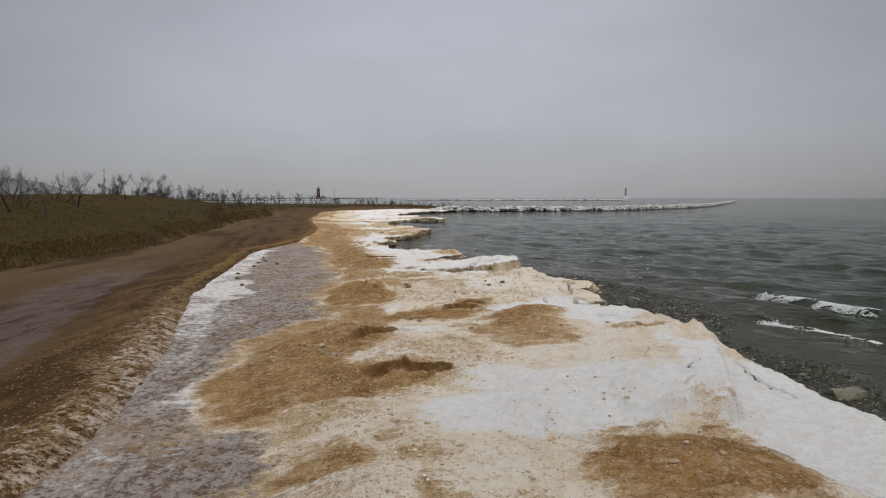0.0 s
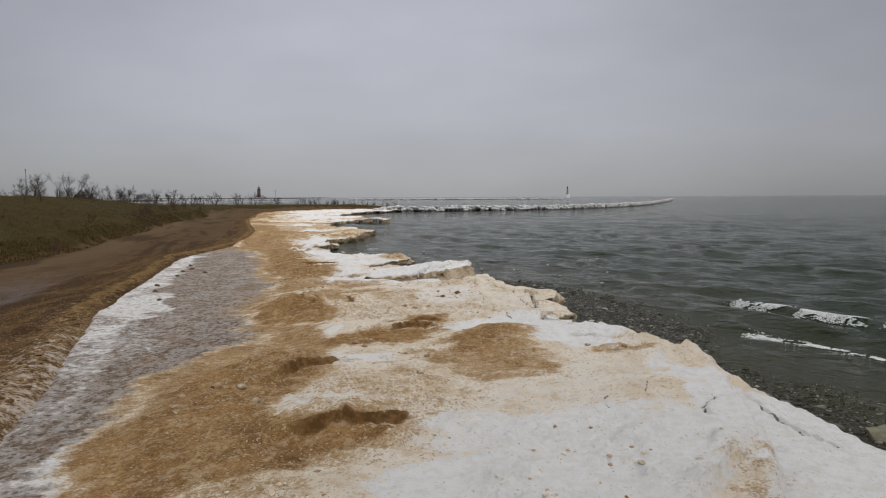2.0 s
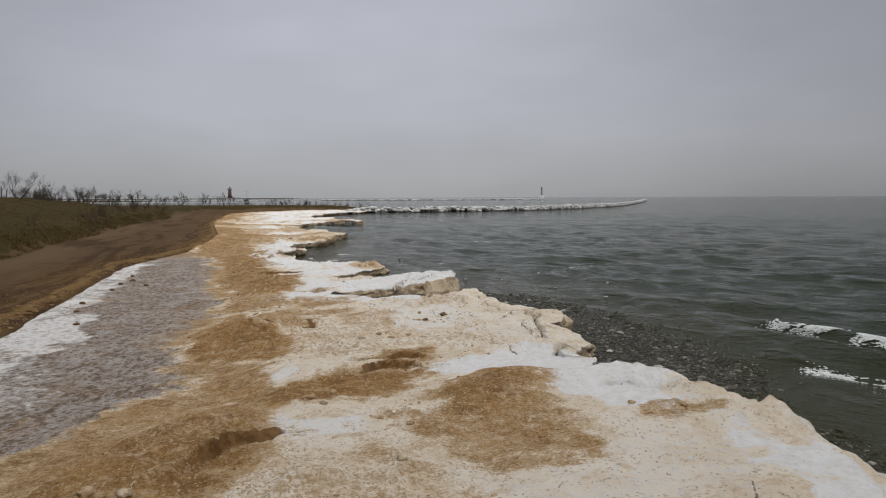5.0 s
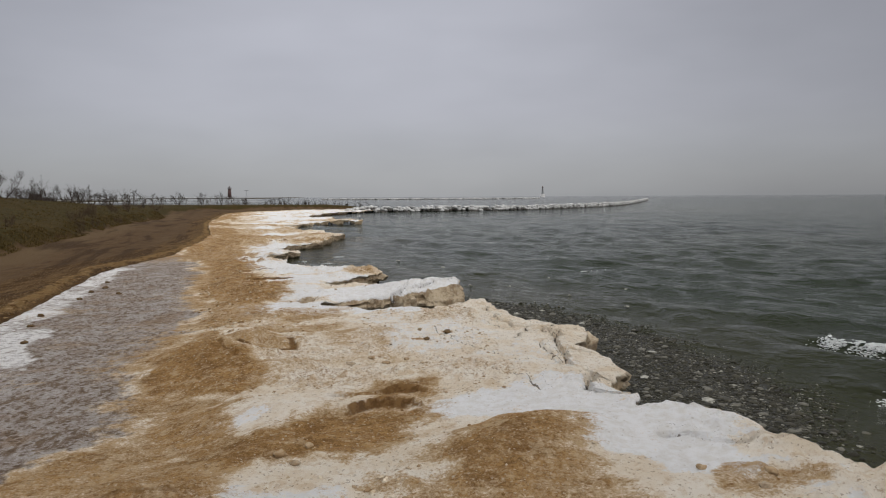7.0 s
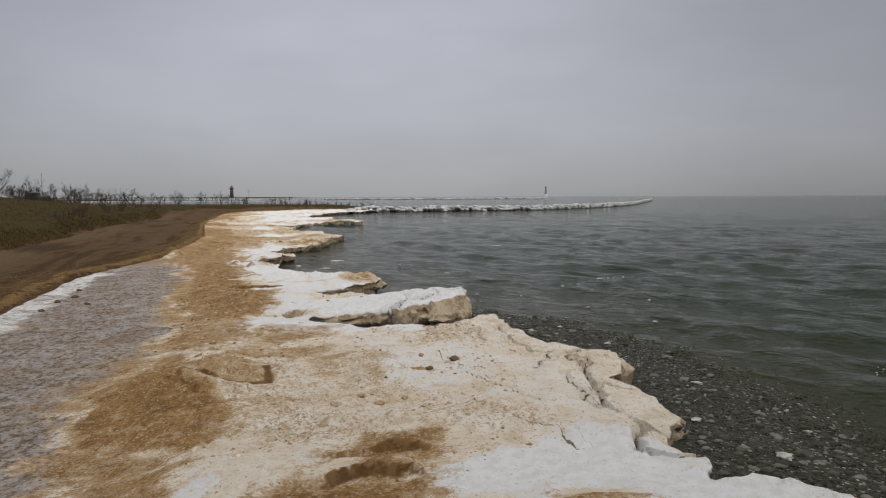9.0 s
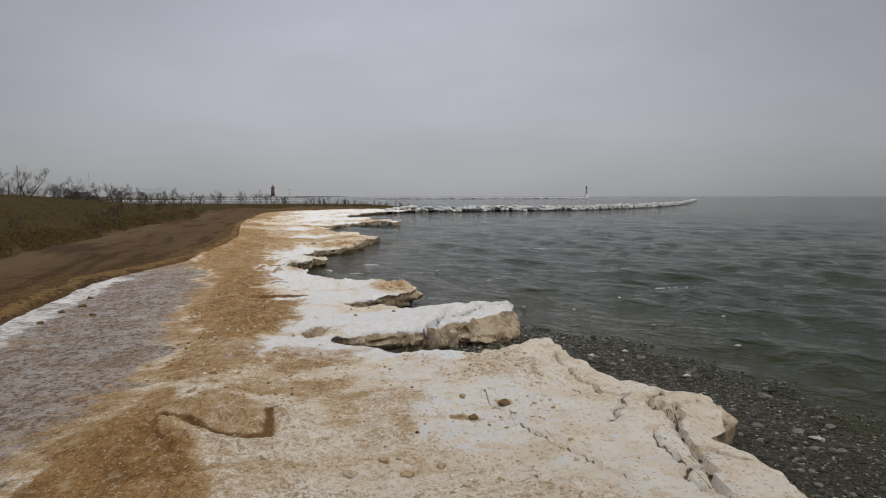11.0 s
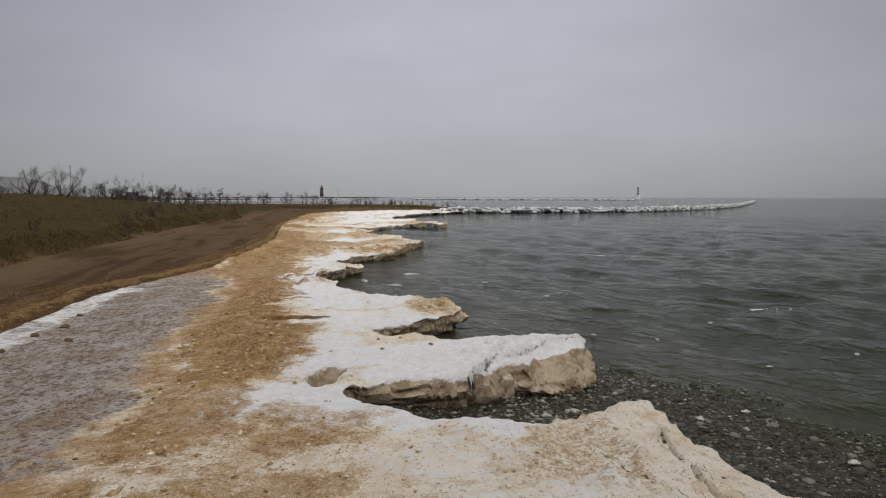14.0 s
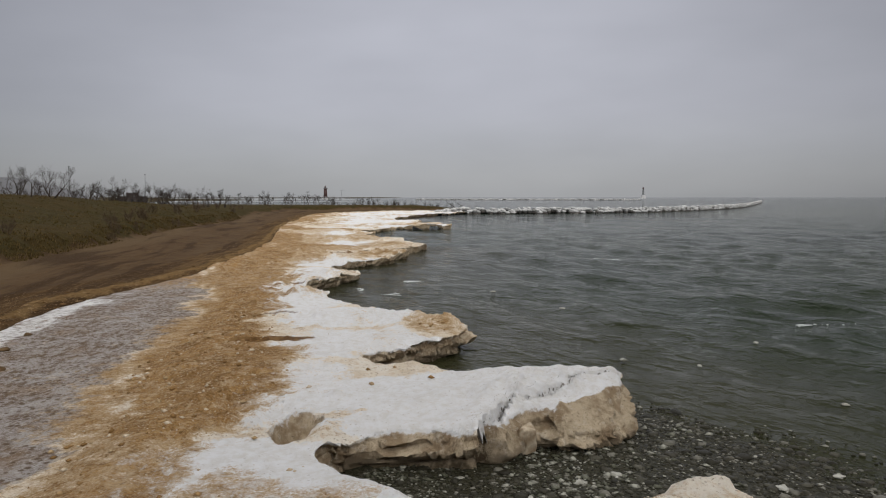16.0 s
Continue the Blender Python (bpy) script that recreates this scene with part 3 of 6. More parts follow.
# ---- materials ----
class Mat:
    """A small builder of node materials."""

    def __init__(self, name, rough=0.8, spec=0.3):
        self.m = bpy.data.materials.new(name)
        self.m.use_nodes = True
        self.t = self.m.node_tree
        self.b = self.t.nodes["Principled BSDF"]
        self.b.inputs["Roughness"].default_value = rough
        self.b.inputs["Specular IOR Level"].default_value = spec
        self.geo = self.t.nodes.new("ShaderNodeNewGeometry")

    def put(self, sock, v):
        if isinstance(v, (int, float)):
            sock.default_value = v
        elif isinstance(v, tuple):
            sock.default_value = (*v, 1) if len(v) == 3 and sock.type == "RGBA" else v
        else:
            self.t.links.new(v, sock)

    def noise(self, scale, detail=4.0, rough=0.55, stretch=None):
        n = self.t.nodes.new("ShaderNodeTexNoise")
        n.inputs["Scale"].default_value, n.inputs["Detail"].default_value, n.inputs["Roughness"].default_value = scale, detail, rough
        src = self.geo.outputs["Position"]
        if stretch:
            mp = self.t.nodes.new("ShaderNodeMapping")
            mp.inputs["Scale"].default_value, mp.inputs["Rotation"].default_value = stretch[:3], (0, 0, stretch[3])
            self.t.links.new(src, mp.inputs[0])
            src = mp.outputs[0]
        self.t.links.new(src, n.inputs["Vector"])
        return n.outputs["Fac"]

    def cells(self, scale, out="Distance"):
        n = self.t.nodes.new("ShaderNodeTexVoronoi")
        n.inputs["Scale"].default_value = scale
        self.t.links.new(self.geo.outputs["Position"], n.inputs["Vector"])
        return n.outputs[out]

    def ramp(self, v, a, b, lo=0.0, hi=1.0):
        n = self.t.nodes.new("ShaderNodeMapRange")
        n.interpolation_type = "SMOOTHSTEP"
        for k, val in enumerate((v, a, b, lo, hi)):
            self.put(n.inputs[k], val)
        return n.outputs[0]

    def math(self, op, a, b=0.0):
        n = self.t.nodes.new("ShaderNodeMath")
        n.operation = op
        self.put(n.inputs[0], a)
        self.put(n.inputs[1], b)
        return n.outputs[0]

    def mix(self, f, a, b):
        n = self.t.nodes.new("ShaderNodeMix")
        n.data_type = "RGBA"
        self.put(n.inputs[0], f)
        self.put(n.inputs[6], a)
        self.put(n.inputs[7], b)
        return n.outputs[2]

    def attr(self, name):
        n = self.t.nodes.new("ShaderNodeAttribute")
        n.attribute_name = name
        return n.outputs["Fac"]

    def random(self):
        n = self.t.nodes.new("ShaderNodeObjectInfo")
        return n.outputs["Random"]

    def color(self, c):
        self.put(self.b.inputs["Base Color"], c)
        return self

    def rough(self, v):
        self.put(self.b.inputs["Roughness"], v)
        return self

    def bump(self, h, dist=0.02, strength=1.0):
        n = self.t.nodes.new("ShaderNodeBump")
        n.inputs["Distance"].default_value, n.inputs["Strength"].default_value = dist, strength
        self.t.links.new(h, n.inputs["Height"])
        self.t.links.new(n.outputs[0], self.b.inputs["Normal"])
        return self


def plain(name, c1, c2, scale=3.0, rough=0.8, spec=0.3, dist=0.01, fine=None):
    m = Mat(name, rough, spec)
    n = m.noise(scale, 5)
    g = m.noise(fine or scale * 7, 3)
    c = m.mix(m.ramp(n, 0.35, 0.65), c1, c2)
    c = m.mix(m.ramp(g, 0.4, 0.75, 0, 0.45), c, tuple(0.55 * v for v in c1))
    m.color(c).bump(g, dist)
    return m.m


def ice_material():
    m = Mat("shelf_ice", 0.85, 0.08)
    big, mid, fine, grit = m.noise(0.8, 6, 0.65), m.noise(4, 6, 0.70), m.noise(15, 5, 0.72), m.noise(55, 3, 0.75)
    streak = m.noise(2.0, 6, 0.74, (0.9, 1.2, 1.0, 0.3))
    grains, dots = m.cells(26, "Color"), m.cells(4.5)
    sep = m.t.nodes.new("ShaderNodeSeparateColor")
    m.t.links.new(grains, sep.inputs[0])
    grain, speck = sep.outputs[0], sep.outputs[1]
    sand, snow, wet, pan, wall, crack, rugged = (m.attr(k) for k in ("sand", "snow", "wet", "pan", "wall", "crack", "rough"))
    cream = m.mix(m.ramp(big, 0.42, 0.62), (0.88, 0.81, 0.715), (0.80, 0.69, 0.55))
    cream = m.mix(m.ramp(mid, 0.53, 0.68, 0, 0.6), cream, (0.64, 0.48, 0.31))
    cream = m.mix(m.ramp(fine, 0.60, 0.68, 0, 0.6), cream, (0.36, 0.23, 0.12))
    patchy = m.noise(1.7, 7, 0.72)
    cream = m.mix(m.ramp(m.math("ADD", patchy, m.math("MULTIPLY", rugged, 0.06)), 0.53, 0.62, 0, 0.62), cream, (0.66, 0.50, 0.32))
    lumpy = m.math("ADD", m.math("MULTIPLY", rugged, 0.10), fine)
    cream = m.mix(m.ramp(lumpy, 0.62, 0.70, 0, 0.8), cream, (0.34, 0.21, 0.105))
    # knob: dark flecks, and the shade between small lumps put into the colour
    knob = m.noise(6.5, 6, 0.76)
    cream = m.mix(m.ramp(m.math("ADD", knob, m.math("MULTIPLY", rugged, 0.07)), 0.57, 0.66, 0, 0.75), cream, (0.42, 0.27, 0.135))
    cream = m.mix(m.ramp(m.math("ADD", knob, m.math("MULTIPLY", rugged, -0.04)), 0.42, 0.34, 0, 0.6), cream, (0.93, 0.88, 0.80))
    cream = m.mix(m.ramp(speck, 0.96, 0.985, 0, 0.6), cream, (0.25, 0.16, 0.085))
    cream = m.mix(m.ramp(grit, 0.55, 0.68, 0, 0.25), cream, (0.54, 0.42, 0.29))
    cream = m.mix(m.ramp(grit, 0.46, 0.36, 0, 0.35), cream, (0.90, 0.86, 0.80))
    white = m.mix(m.ramp(mid, 0.38, 0.68), (0.91, 0.91, 0.93), (0.80, 0.78, 0.76))
    white = m.mix(m.ramp(speck, 0.975, 0.99, 0, 0.35), white, (0.40, 0.35, 0.30))
    edge = m.math("ADD", snow, m.math("MULTIPLY", m.math("SUBTRACT", mid, 0.5), 1.9))
    edge = m.math("ADD", edge, m.math("MULTIPLY", m.math("SUBTRACT", fine, 0.5), 1.0))
    col = m.mix(m.ramp(edge, 0.38, 0.75), cream, white)
    brown = m.mix(m.ramp(streak, 0.38, 0.62), (0.31, 0.160, 0.050), (0.46, 0.275, 0.112))
    brown = m.mix(m.ramp(fine, 0.49, 0.66, 0, 0.55), brown, (0.165, 0.078, 0.022))
    brown = m.mix(m.ramp(big, 0.44, 0.62, 0, 0.5), brown, (0.165, 0.080, 0.024))
    blotch, veil = m.noise(1.1, 7, 0.72), m.noise(2.7, 6, 0.7)
    brown = m.mix(m.ramp(blotch, 0.50, 0.60, 0, 0.65), brown, (0.175, 0.088, 0.030))
    brown = m.mix(m.ramp(blotch, 0.45, 0.36, 0, 0.75), brown, (0.58, 0.415, 0.24))
    brown = m.mix(m.ramp(veil, 0.53, 0.63, 0, 0.65), brown, (0.60, 0.46, 0.30))
    brown = m.mix(m.ramp(knob, 0.54, 0.63, 0, 0.75), brown, (0.15, 0.074, 0.024))
    brown = m.mix(m.ramp(knob, 0.44, 0.36, 0, 0.7), brown, (0.62, 0.45, 0.265))
    brown = m.mix(m.ramp(grain, 0.6, 1.0, 0, 0.3), brown, (0.48, 0.30, 0.14))
    brown = m.mix(m.ramp(speck, 0.955, 0.98, 0, 0.75), brown, (0.66, 0.56, 0.43))
    brown = m.mix(m.ramp(grit, 0.54, 0.68, 0, 0.45), brown, (0.12, 0.055, 0.016))
    brown = m.mix(m.ramp(grit, 0.44, 0.34, 0, 0.55), brown, (0.52, 0.33, 0.15))
    brown = m.mix(m.ramp(grain, 0.25, 0.0, 0, 0.4), brown, (0.12, 0.058, 0.018))
    sedge = m.math("ADD", sand, m.math("MULTIPLY", m.math("SUBTRACT", fine, 0.5), 1.2))
    sedge = m.math("ADD", sedge, m.math("MULTIPLY", m.math("SUBTRACT", streak, 0.5), 1.7))
    sedge = m.math("ADD", sedge, m.math("MULTIPLY", m.math("SUBTRACT", grain, 0.5), 0.25))
    tan = m.mix(m.ramp(mid, 0.35, 0.65), (0.60, 0.44, 0.27), (0.50, 0.345, 0.19))
    col = m.mix(m.ramp(sedge, 0.22, 0.68, 0, 0.9), col, tan)
    col = m.mix(m.ramp(sedge, 0.48, 1.05), col, brown)
    mottle = m.noise(2.6, 7, 0.78, (1.5, 0.8, 1.0, 0.0))
    flat = m.mix(m.ramp(mottle, 0.45, 0.57), (0.41, 0.365, 0.34), (0.185, 0.130, 0.09))
    flat = m.mix(m.ramp(m.noise(0.45, 6, 0.7), 0.50, 0.66, 0, 0.8), flat, (0.31, 0.22, 0.15))
    flat = m.mix(m.ramp(big, 0.46, 0.66, 0, 0.55), flat, (0.55, 0.52, 0.515))
    flat = m.mix(m.ramp(fine, 0.53, 0.62, 0, 0.8), flat, (0.19, 0.13, 0.085))
    flat = m.mix(m.ramp(fine, 0.44, 0.36, 0, 0.7), flat, (0.62, 0.585, 0.58))
    flat = m.mix(m.ramp(m.math("ADD", dots, m.math("MULTIPLY", mottle, -0.3)), 0.20, 0.08, 0, 0.85), flat, (0.14, 0.095, 0.062))
    pedge = m.math("ADD", pan, m.math("MULTIPLY", m.math("SUBTRACT", mid, 0.5), 1.3))
    pedge = m.math("SUBTRACT", pedge, m.math("MULTIPLY", sand, 0.55))
    col = m.mix(m.ramp(pedge, 0.28, 0.72), col, flat)
    col = m.mix(m.ramp(m.math("SUBTRACT", edge, 1.0), -0.1, 0.45), col, white)
    wete = m.math("ADD", wet, m.math("MULTIPLY", m.math("SUBTRACT", mid, 0.5), 1.0))
    damp = m.mix(m.ramp(mid, 0.40, 0.62), (0.13, 0.066, 0.023), (0.25, 0.142, 0.058))
    col = m.mix(m.ramp(wete, 0.30, 0.80, 0, 0.97), col, damp)
    veins = m.noise(1.6, 6, 0.62)
    face = m.mix(m.ramp(veins, 0.40, 0.60), (0.60, 0.49, 0.35), (0.34, 0.25, 0.16))
    face = m.mix(m.ramp(mid, 0.52, 0.68, 0, 0.6), face, (0.70, 0.62, 0.51))
    face = m.mix(m.ramp(fine, 0.56, 0.68, 0, 0.7), face, (0.16, 0.11, 0.07))
    soak = m.math("ADD", wall, m.math("MULTIPLY", m.math("SUBTRACT", veins, 0.5), 0.9))
    face = m.mix(m.ramp(soak, 0.42, 0.56, 0, 0.75), face, (0.30, 0.24, 0.17))
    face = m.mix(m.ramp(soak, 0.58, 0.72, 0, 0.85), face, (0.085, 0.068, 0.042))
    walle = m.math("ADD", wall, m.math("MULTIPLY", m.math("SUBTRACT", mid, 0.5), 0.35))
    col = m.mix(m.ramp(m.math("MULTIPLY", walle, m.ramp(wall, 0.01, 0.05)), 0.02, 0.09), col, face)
    # shade inside the thin cracks is put into the colour as dark brown
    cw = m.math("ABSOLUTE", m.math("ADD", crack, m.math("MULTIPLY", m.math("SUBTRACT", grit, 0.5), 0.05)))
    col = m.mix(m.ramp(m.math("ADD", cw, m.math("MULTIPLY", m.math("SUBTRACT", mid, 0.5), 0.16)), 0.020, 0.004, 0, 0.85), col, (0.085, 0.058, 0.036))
    m.color(col)
    h = m.math("ADD", m.math("MULTIPLY", fine, 1.2), m.math("MULTIPLY", mid, 1.5))
    h = m.math("ADD", h, m.math("MULTIPLY", grit, 0.5))
    m.bump(m.math("ADD", h, m.math("MULTIPLY", grain, 0.10)), 0.075, 1.0)
    return m.m


def ground_material():
    m = Mat("beach_and_dune", 0.9, 0.06)
    big, mid, fine, grit = m.noise(0.25, 6, 0.6), m.noise(2.0, 6, 0.68), m.noise(9, 5, 0.7), m.noise(40, 3, 0.74)
    streak = m.noise(1.4, 7, 0.7, (1.5, 0.30, 1.0, -0.12))
    grains = m.cells(20, "Color")
    sep = m.t.nodes.new("ShaderNodeSeparateColor")
    m.t.links.new(grains, sep.inputs[0])
    grain, speck = sep.outputs[0], sep.outputs[1]
    grass, dark, frost, clods, pale, icy, tracks, gold = (m.attr(k) for k in ("grass", "dark", "frost", "clods", "pale", "icy", "tracks", "gold"))
    road = m.mix(m.ramp(big, 0.35, 0.65), (0.112, 0.070, 0.037), (0.090, 0.055, 0.028))
    road = m.mix(m.ramp(streak, 0.46, 0.62, 0, 0.5), road, (0.046, 0.027, 0.013))
    road = m.mix(m.ramp(fine, 0.55, 0.70, 0, 0.35), road, (0.098, 0.064, 0.036))
    road = m.mix(m.ramp(pale, 0.2, 0.9, 0, 0.8), road, (0.125, 0.084, 0.046))
    te = m.math("ADD", tracks, m.math("MULTIPLY", m.math("SUBTRACT", fine, 0.5), 0.5))
    road = m.mix(m.ramp(te, 0.55, 0.85, 0, 0.7), road, (0.038, 0.021, 0.010))
    road = m.mix(m.ramp(te, 0.38, 0.12, 0, 0.6), road, (0.112, 0.074, 0.041))
    strip = m.mix(m.ramp(streak, 0.42, 0.58), (0.070, 0.038, 0.014), (0.125, 0.074, 0.031))
    strip = m.mix(m.ramp(te, 0.5, 0.8, 0, 0.8), strip, (0.045, 0.024, 0.010))
    strip = m.mix(m.ramp(m.math("ADD", gold, m.math("MULTIPLY", m.math("SUBTRACT", mid, 0.5), 1.4)), 0.4, 0.9, 0, 0.6), strip, (0.24, 0.150, 0.062))
    strip = m.mix(m.ramp(speck, 0.9, 0.97, 0, 0.7), strip, (0.33, 0.23, 0.13))
    de = m.math("ADD", dark, m.math("MULTIPLY", m.math("SUBTRACT", mid, 0.5), 1.0))
    col = m.mix(m.ramp(de, 0.3, 0.7), road, strip)
    fe = m.math("ADD", frost, m.math("MULTIPLY", m.math("SUBTRACT", streak, 0.5), 2.6))
    fe = m.math("ADD", fe, m.math("MULTIPLY", m.math("SUBTRACT", fine, 0.5), 1.8))
    col = m.mix(m.ramp(fe, 0.55, 1.25, 0, 0.7), col, (0.155, 0.125, 0.118))
    lump = m.mix(m.ramp(grain, 0.2, 0.8), (0.40, 0.29, 0.18), (0.21, 0.12, 0.05))
    ce = m.math("ADD", clods, m.math("MULTIPLY", m.math("SUBTRACT", fine, 0.5), 2.6))
    ce = m.math("ADD", ce, m.math("MULTIPLY", m.math("SUBTRACT", mid, 0.5), 1.8))
    col = m.mix(m.ramp(ce, 0.70, 0.98, 0, 0.7), col, lump)
    ie = m.math("ADD", icy, m.math("MULTIPLY", m.math("SUBTRACT", mid, 0.5), 2.2))
    ie = m.math("ADD", ie, m.math("MULTIPLY", m.math("SUBTRACT", fine, 0.5), 1.2))
    col = m.mix(m.ramp(ie, 0.85, 1.3, 0, 0.85), col, (0.54, 0.48, 0.43))
    turf = m.mix(m.ramp(mid, 0.40, 0.60), (0.058, 0.046, 0.014), (0.036, 0.028, 0.0085))
    turf = m.mix(m.ramp(big, 0.4, 0.65, 0, 0.8), turf, (0.063, 0.042, 0.0145))
    turf = m.mix(m.ramp(fine, 0.48, 0.62, 0, 0.75), turf, (0.020, 0.014, 0.005))
    turf = m.mix(m.ramp(grit, 0.54, 0.68, 0, 0.7), turf, (0.105, 0.072, 0.030))
    ge = m.math("ADD", grass, m.math("MULTIPLY", m.math("SUBTRACT", mid, 0.5), 1.2))
    ge = m.math("ADD", ge, m.math("MULTIPLY", m.math("SUBTRACT", fine, 0.5), 1.2))
    col = m.mix(m.ramp(ge, 0.30, 0.65), col, turf)
    m.color(col)
    h = m.math("ADD", m.math("MULTIPLY", fine, 1.0), m.math("MULTIPLY", mid, 1.3))
    m.bump(m.math("ADD", h, m.math("MULTIPLY", grit, 0.4)), 0.07, 1.0)
    return m.m


def water_material():
    m = Mat("lake_water", 0.06, 0.15)
    m.b.inputs["IOR"].default_value = 1.27

    def waves(scale, detail, rough, along, head):
        n = m.t.nodes.new("ShaderNodeTexNoise")
        n.inputs["Scale"].default_value, n.inputs["Detail"].default_value, n.inputs["Roughness"].default_value = scale, detail, rough
        mp = m.t.nodes.new("ShaderNodeMapping")
        mp.vector_type = "TEXTURE"
        mp.inputs["Scale"].default_value, mp.inputs["Rotation"].default_value = (1.0, along, 1.0), (0, 0, head)
        m.t.links.new(m.geo.outputs["Position"], mp.inputs[0])
        m.t.links.new(mp.outputs[0], n.inputs["Vector"])
        return n.outputs["Fac"]

    swell, chop, rip = waves(0.35, 3, 0.5, 2.0, 0.5), waves(1.3, 3, 0.55, 1.9, 0.6), waves(4.5, 3, 0.6, 1.6, 0.5)
    slow = m.noise(0.012, 3)
    shallow = m.attr("shallow")
    col = m.mix(m.ramp(slow, 0.35, 0.65), (0.010, 0.0190, 0.0105), (0.0165, 0.0245, 0.0095))
    col = m.mix(shallow, col, (0.027, 0.0275, 0.012))
    mush = m.math("ADD", m.attr("slush"), m.math("MULTIPLY", m.math("SUBTRACT", m.noise(1.2, 7, 0.75), 0.5), 0.9))
    slush = m.mix(m.ramp(m.noise(14, 5, 0.75), 0.42, 0.62), (0.020, 0.019, 0.012), (0.046, 0.043, 0.031))
    mask = m.ramp(mush, 0.35, 0.85, 0, 0.9)
    m.color(m.mix(mask, col, slush)).rough(m.ramp(mask, 0.0, 1.0, 0.07, 0.22))
    sea = waves(0.62, 3, 0.55, 2.0, 0.45)
    h = m.math("ADD", m.math("MULTIPLY", swell, 0.6), m.math("MULTIPLY", chop, 0.55))
    h = m.math("ADD", h, m.math("MULTIPLY", sea, 0.95))
    m.bump(m.math("ADD", h, m.math("MULTIPLY", rip, 0.24)), 0.48, 1.0)
    return m.m


def loose(name, colours, rough=0.7, spec=0.2, scale=20.0):
    """For many lumps in one mesh: each takes its own shade."""
    m = Mat(name, rough, spec)
    c = colours[0]
    for k, nxt in enumerate(colours[1:]):
        a = (k + 0.5) / len(colours)
        c = m.mix(m.ramp(m.geo.outputs["Random Per Island"], a, a + 0.5 / len(colours)), c, nxt)
    n = m.noise(scale, 4, 0.65)
    m.color(m.mix(m.ramp(n, 0.45, 0.7, 0, 0.5), c, colours[0])).bump(n, 0.02)
    return m.m


ICE, GROUND, WATER = ice_material(), ground_material(), water_material()
BRASH = loose("brash_ice", ((0.022, 0.020, 0.012), (0.030, 0.028, 0.018), (0.040, 0.037, 0.025), (0.046, 0.042, 0.030), (0.064, 0.059, 0.043), (0.115, 0.107, 0.084), (0.34, 0.33, 0.29)), 0.4, 0.14)
BLOCK = plain("dirty_ice", (0.52, 0.44, 0.33), (0.26, 0.185, 0.115), 4.0, 0.75, 0.2, 0.03)
SNOWY = plain("snow", (0.80, 0.80, 0.82), (0.68, 0.67, 0.67), 2.0, 0.9)
# distant snow, greyed: the haze in front of it is put into its colour
HAZEDSNOW = plain("hazed_far_snow", (0.33, 0.34, 0.35), (0.27, 0.28, 0.29), 0.02, 0.9, 0.1)
CRUST = loose("spray_ice", ((0.36, 0.36, 0.36), (0.52, 0.52, 0.52), (0.66, 0.66, 0.66)), 0.9, 0.1, 0.6)
THORN = plain("thorn_twigs", (0.105, 0.070, 0.042), (0.070, 0.048, 0.030), 5.0, 0.9)
BARK = plain("bare_bark", (0.060, 0.045, 0.034), (0.035, 0.027, 0.022), 5.0, 0.9)
STRAW = loose("dead_grass", ((0.034, 0.024, 0.007), (0.060, 0.042, 0.013), (0.094, 0.065, 0.023), (0.16, 0.112, 0.048)), 0.9, 0.05, 3)
ROCK = plain("breakwater_rock", (0.14, 0.13, 0.12), (0.075, 0.07, 0.065), 0.8, 0.8)
DARKSTONE = plain("dark_stone", (0.10, 0.062, 0.032), (0.16, 0.105, 0.055), 6.0, 0.9, 0.1)
STONE = plain("beach_stone", (0.42, 0.32, 0.21), (0.26, 0.17, 0.09), 6.0, 0.9, 0.1)
CLODS = loose("frozen_clods", ((0.22, 0.125, 0.05), (0.28, 0.16, 0.065), (0.34, 0.21, 0.095), (0.40, 0.27, 0.14), (0.46, 0.34, 0.20), (0.64, 0.54, 0.42)), 0.9, 0.08, 40)
FOAM = plain("foam", (0.72, 0.74, 0.74), (0.5, 0.53, 0.53), 4.0, 0.6)
PALEICE = plain("wet_pale_ice", (0.46, 0.45, 0.41), (0.30, 0.29, 0.25), 6.0, 0.4, 0.3)
SOAKED = plain("soaked_ice", (0.17, 0.155, 0.10), (0.10, 0.09, 0.055), 4.0, 0.35, 0.4)
CRUMB = loose("ice_crumb", ((0.34, 0.23, 0.13), (0.46, 0.34, 0.22), (0.56, 0.44, 0.30), (0.64, 0.53, 0.40), (0.72, 0.63, 0.51)), 0.85, 0.1, 30)
# red of the far lights, dulled: distance haze is put into the paint colour
RED = plain("hazed_red_paint", (0.125, 0.070, 0.064), (0.095, 0.056, 0.052), 0.6, 0.6)
GREYPAINT = plain("grey_paint", (0.30, 0.31, 0.32), (0.22, 0.23, 0.24), 0.6, 0.6)


# ---- mesh helpers ----
def mesh_object(name, verts, faces, material, parent=None, label="", smooth=True):
    me = bpy.data.meshes.new(name)
    me.from_pydata([tuple(v) for v in np.asarray(verts, float).tolist()], [], [tuple(f) for f in (faces.tolist() if hasattr(faces, "tolist") else faces)])
    me.materials.append(material)
    me.polygons.foreach_set("use_smooth", [smooth] * len(me.polygons))
    me.update()
    ob = new(name, me)
    if parent:
        ob.parent = parent
    return tagged(ob, label)


def part(name, bm, material, parent=None, label="", smooth=False):
    me = bpy.data.meshes.new(name)
    bm.to_mesh(me)
    bm.free()
    me.materials.append(material)
    me.polygons.foreach_set("use_smooth", [smooth] * len(me.polygons))
    ob = new(name, me)
    if parent:
        ob.parent = parent
    return tagged(ob, label)


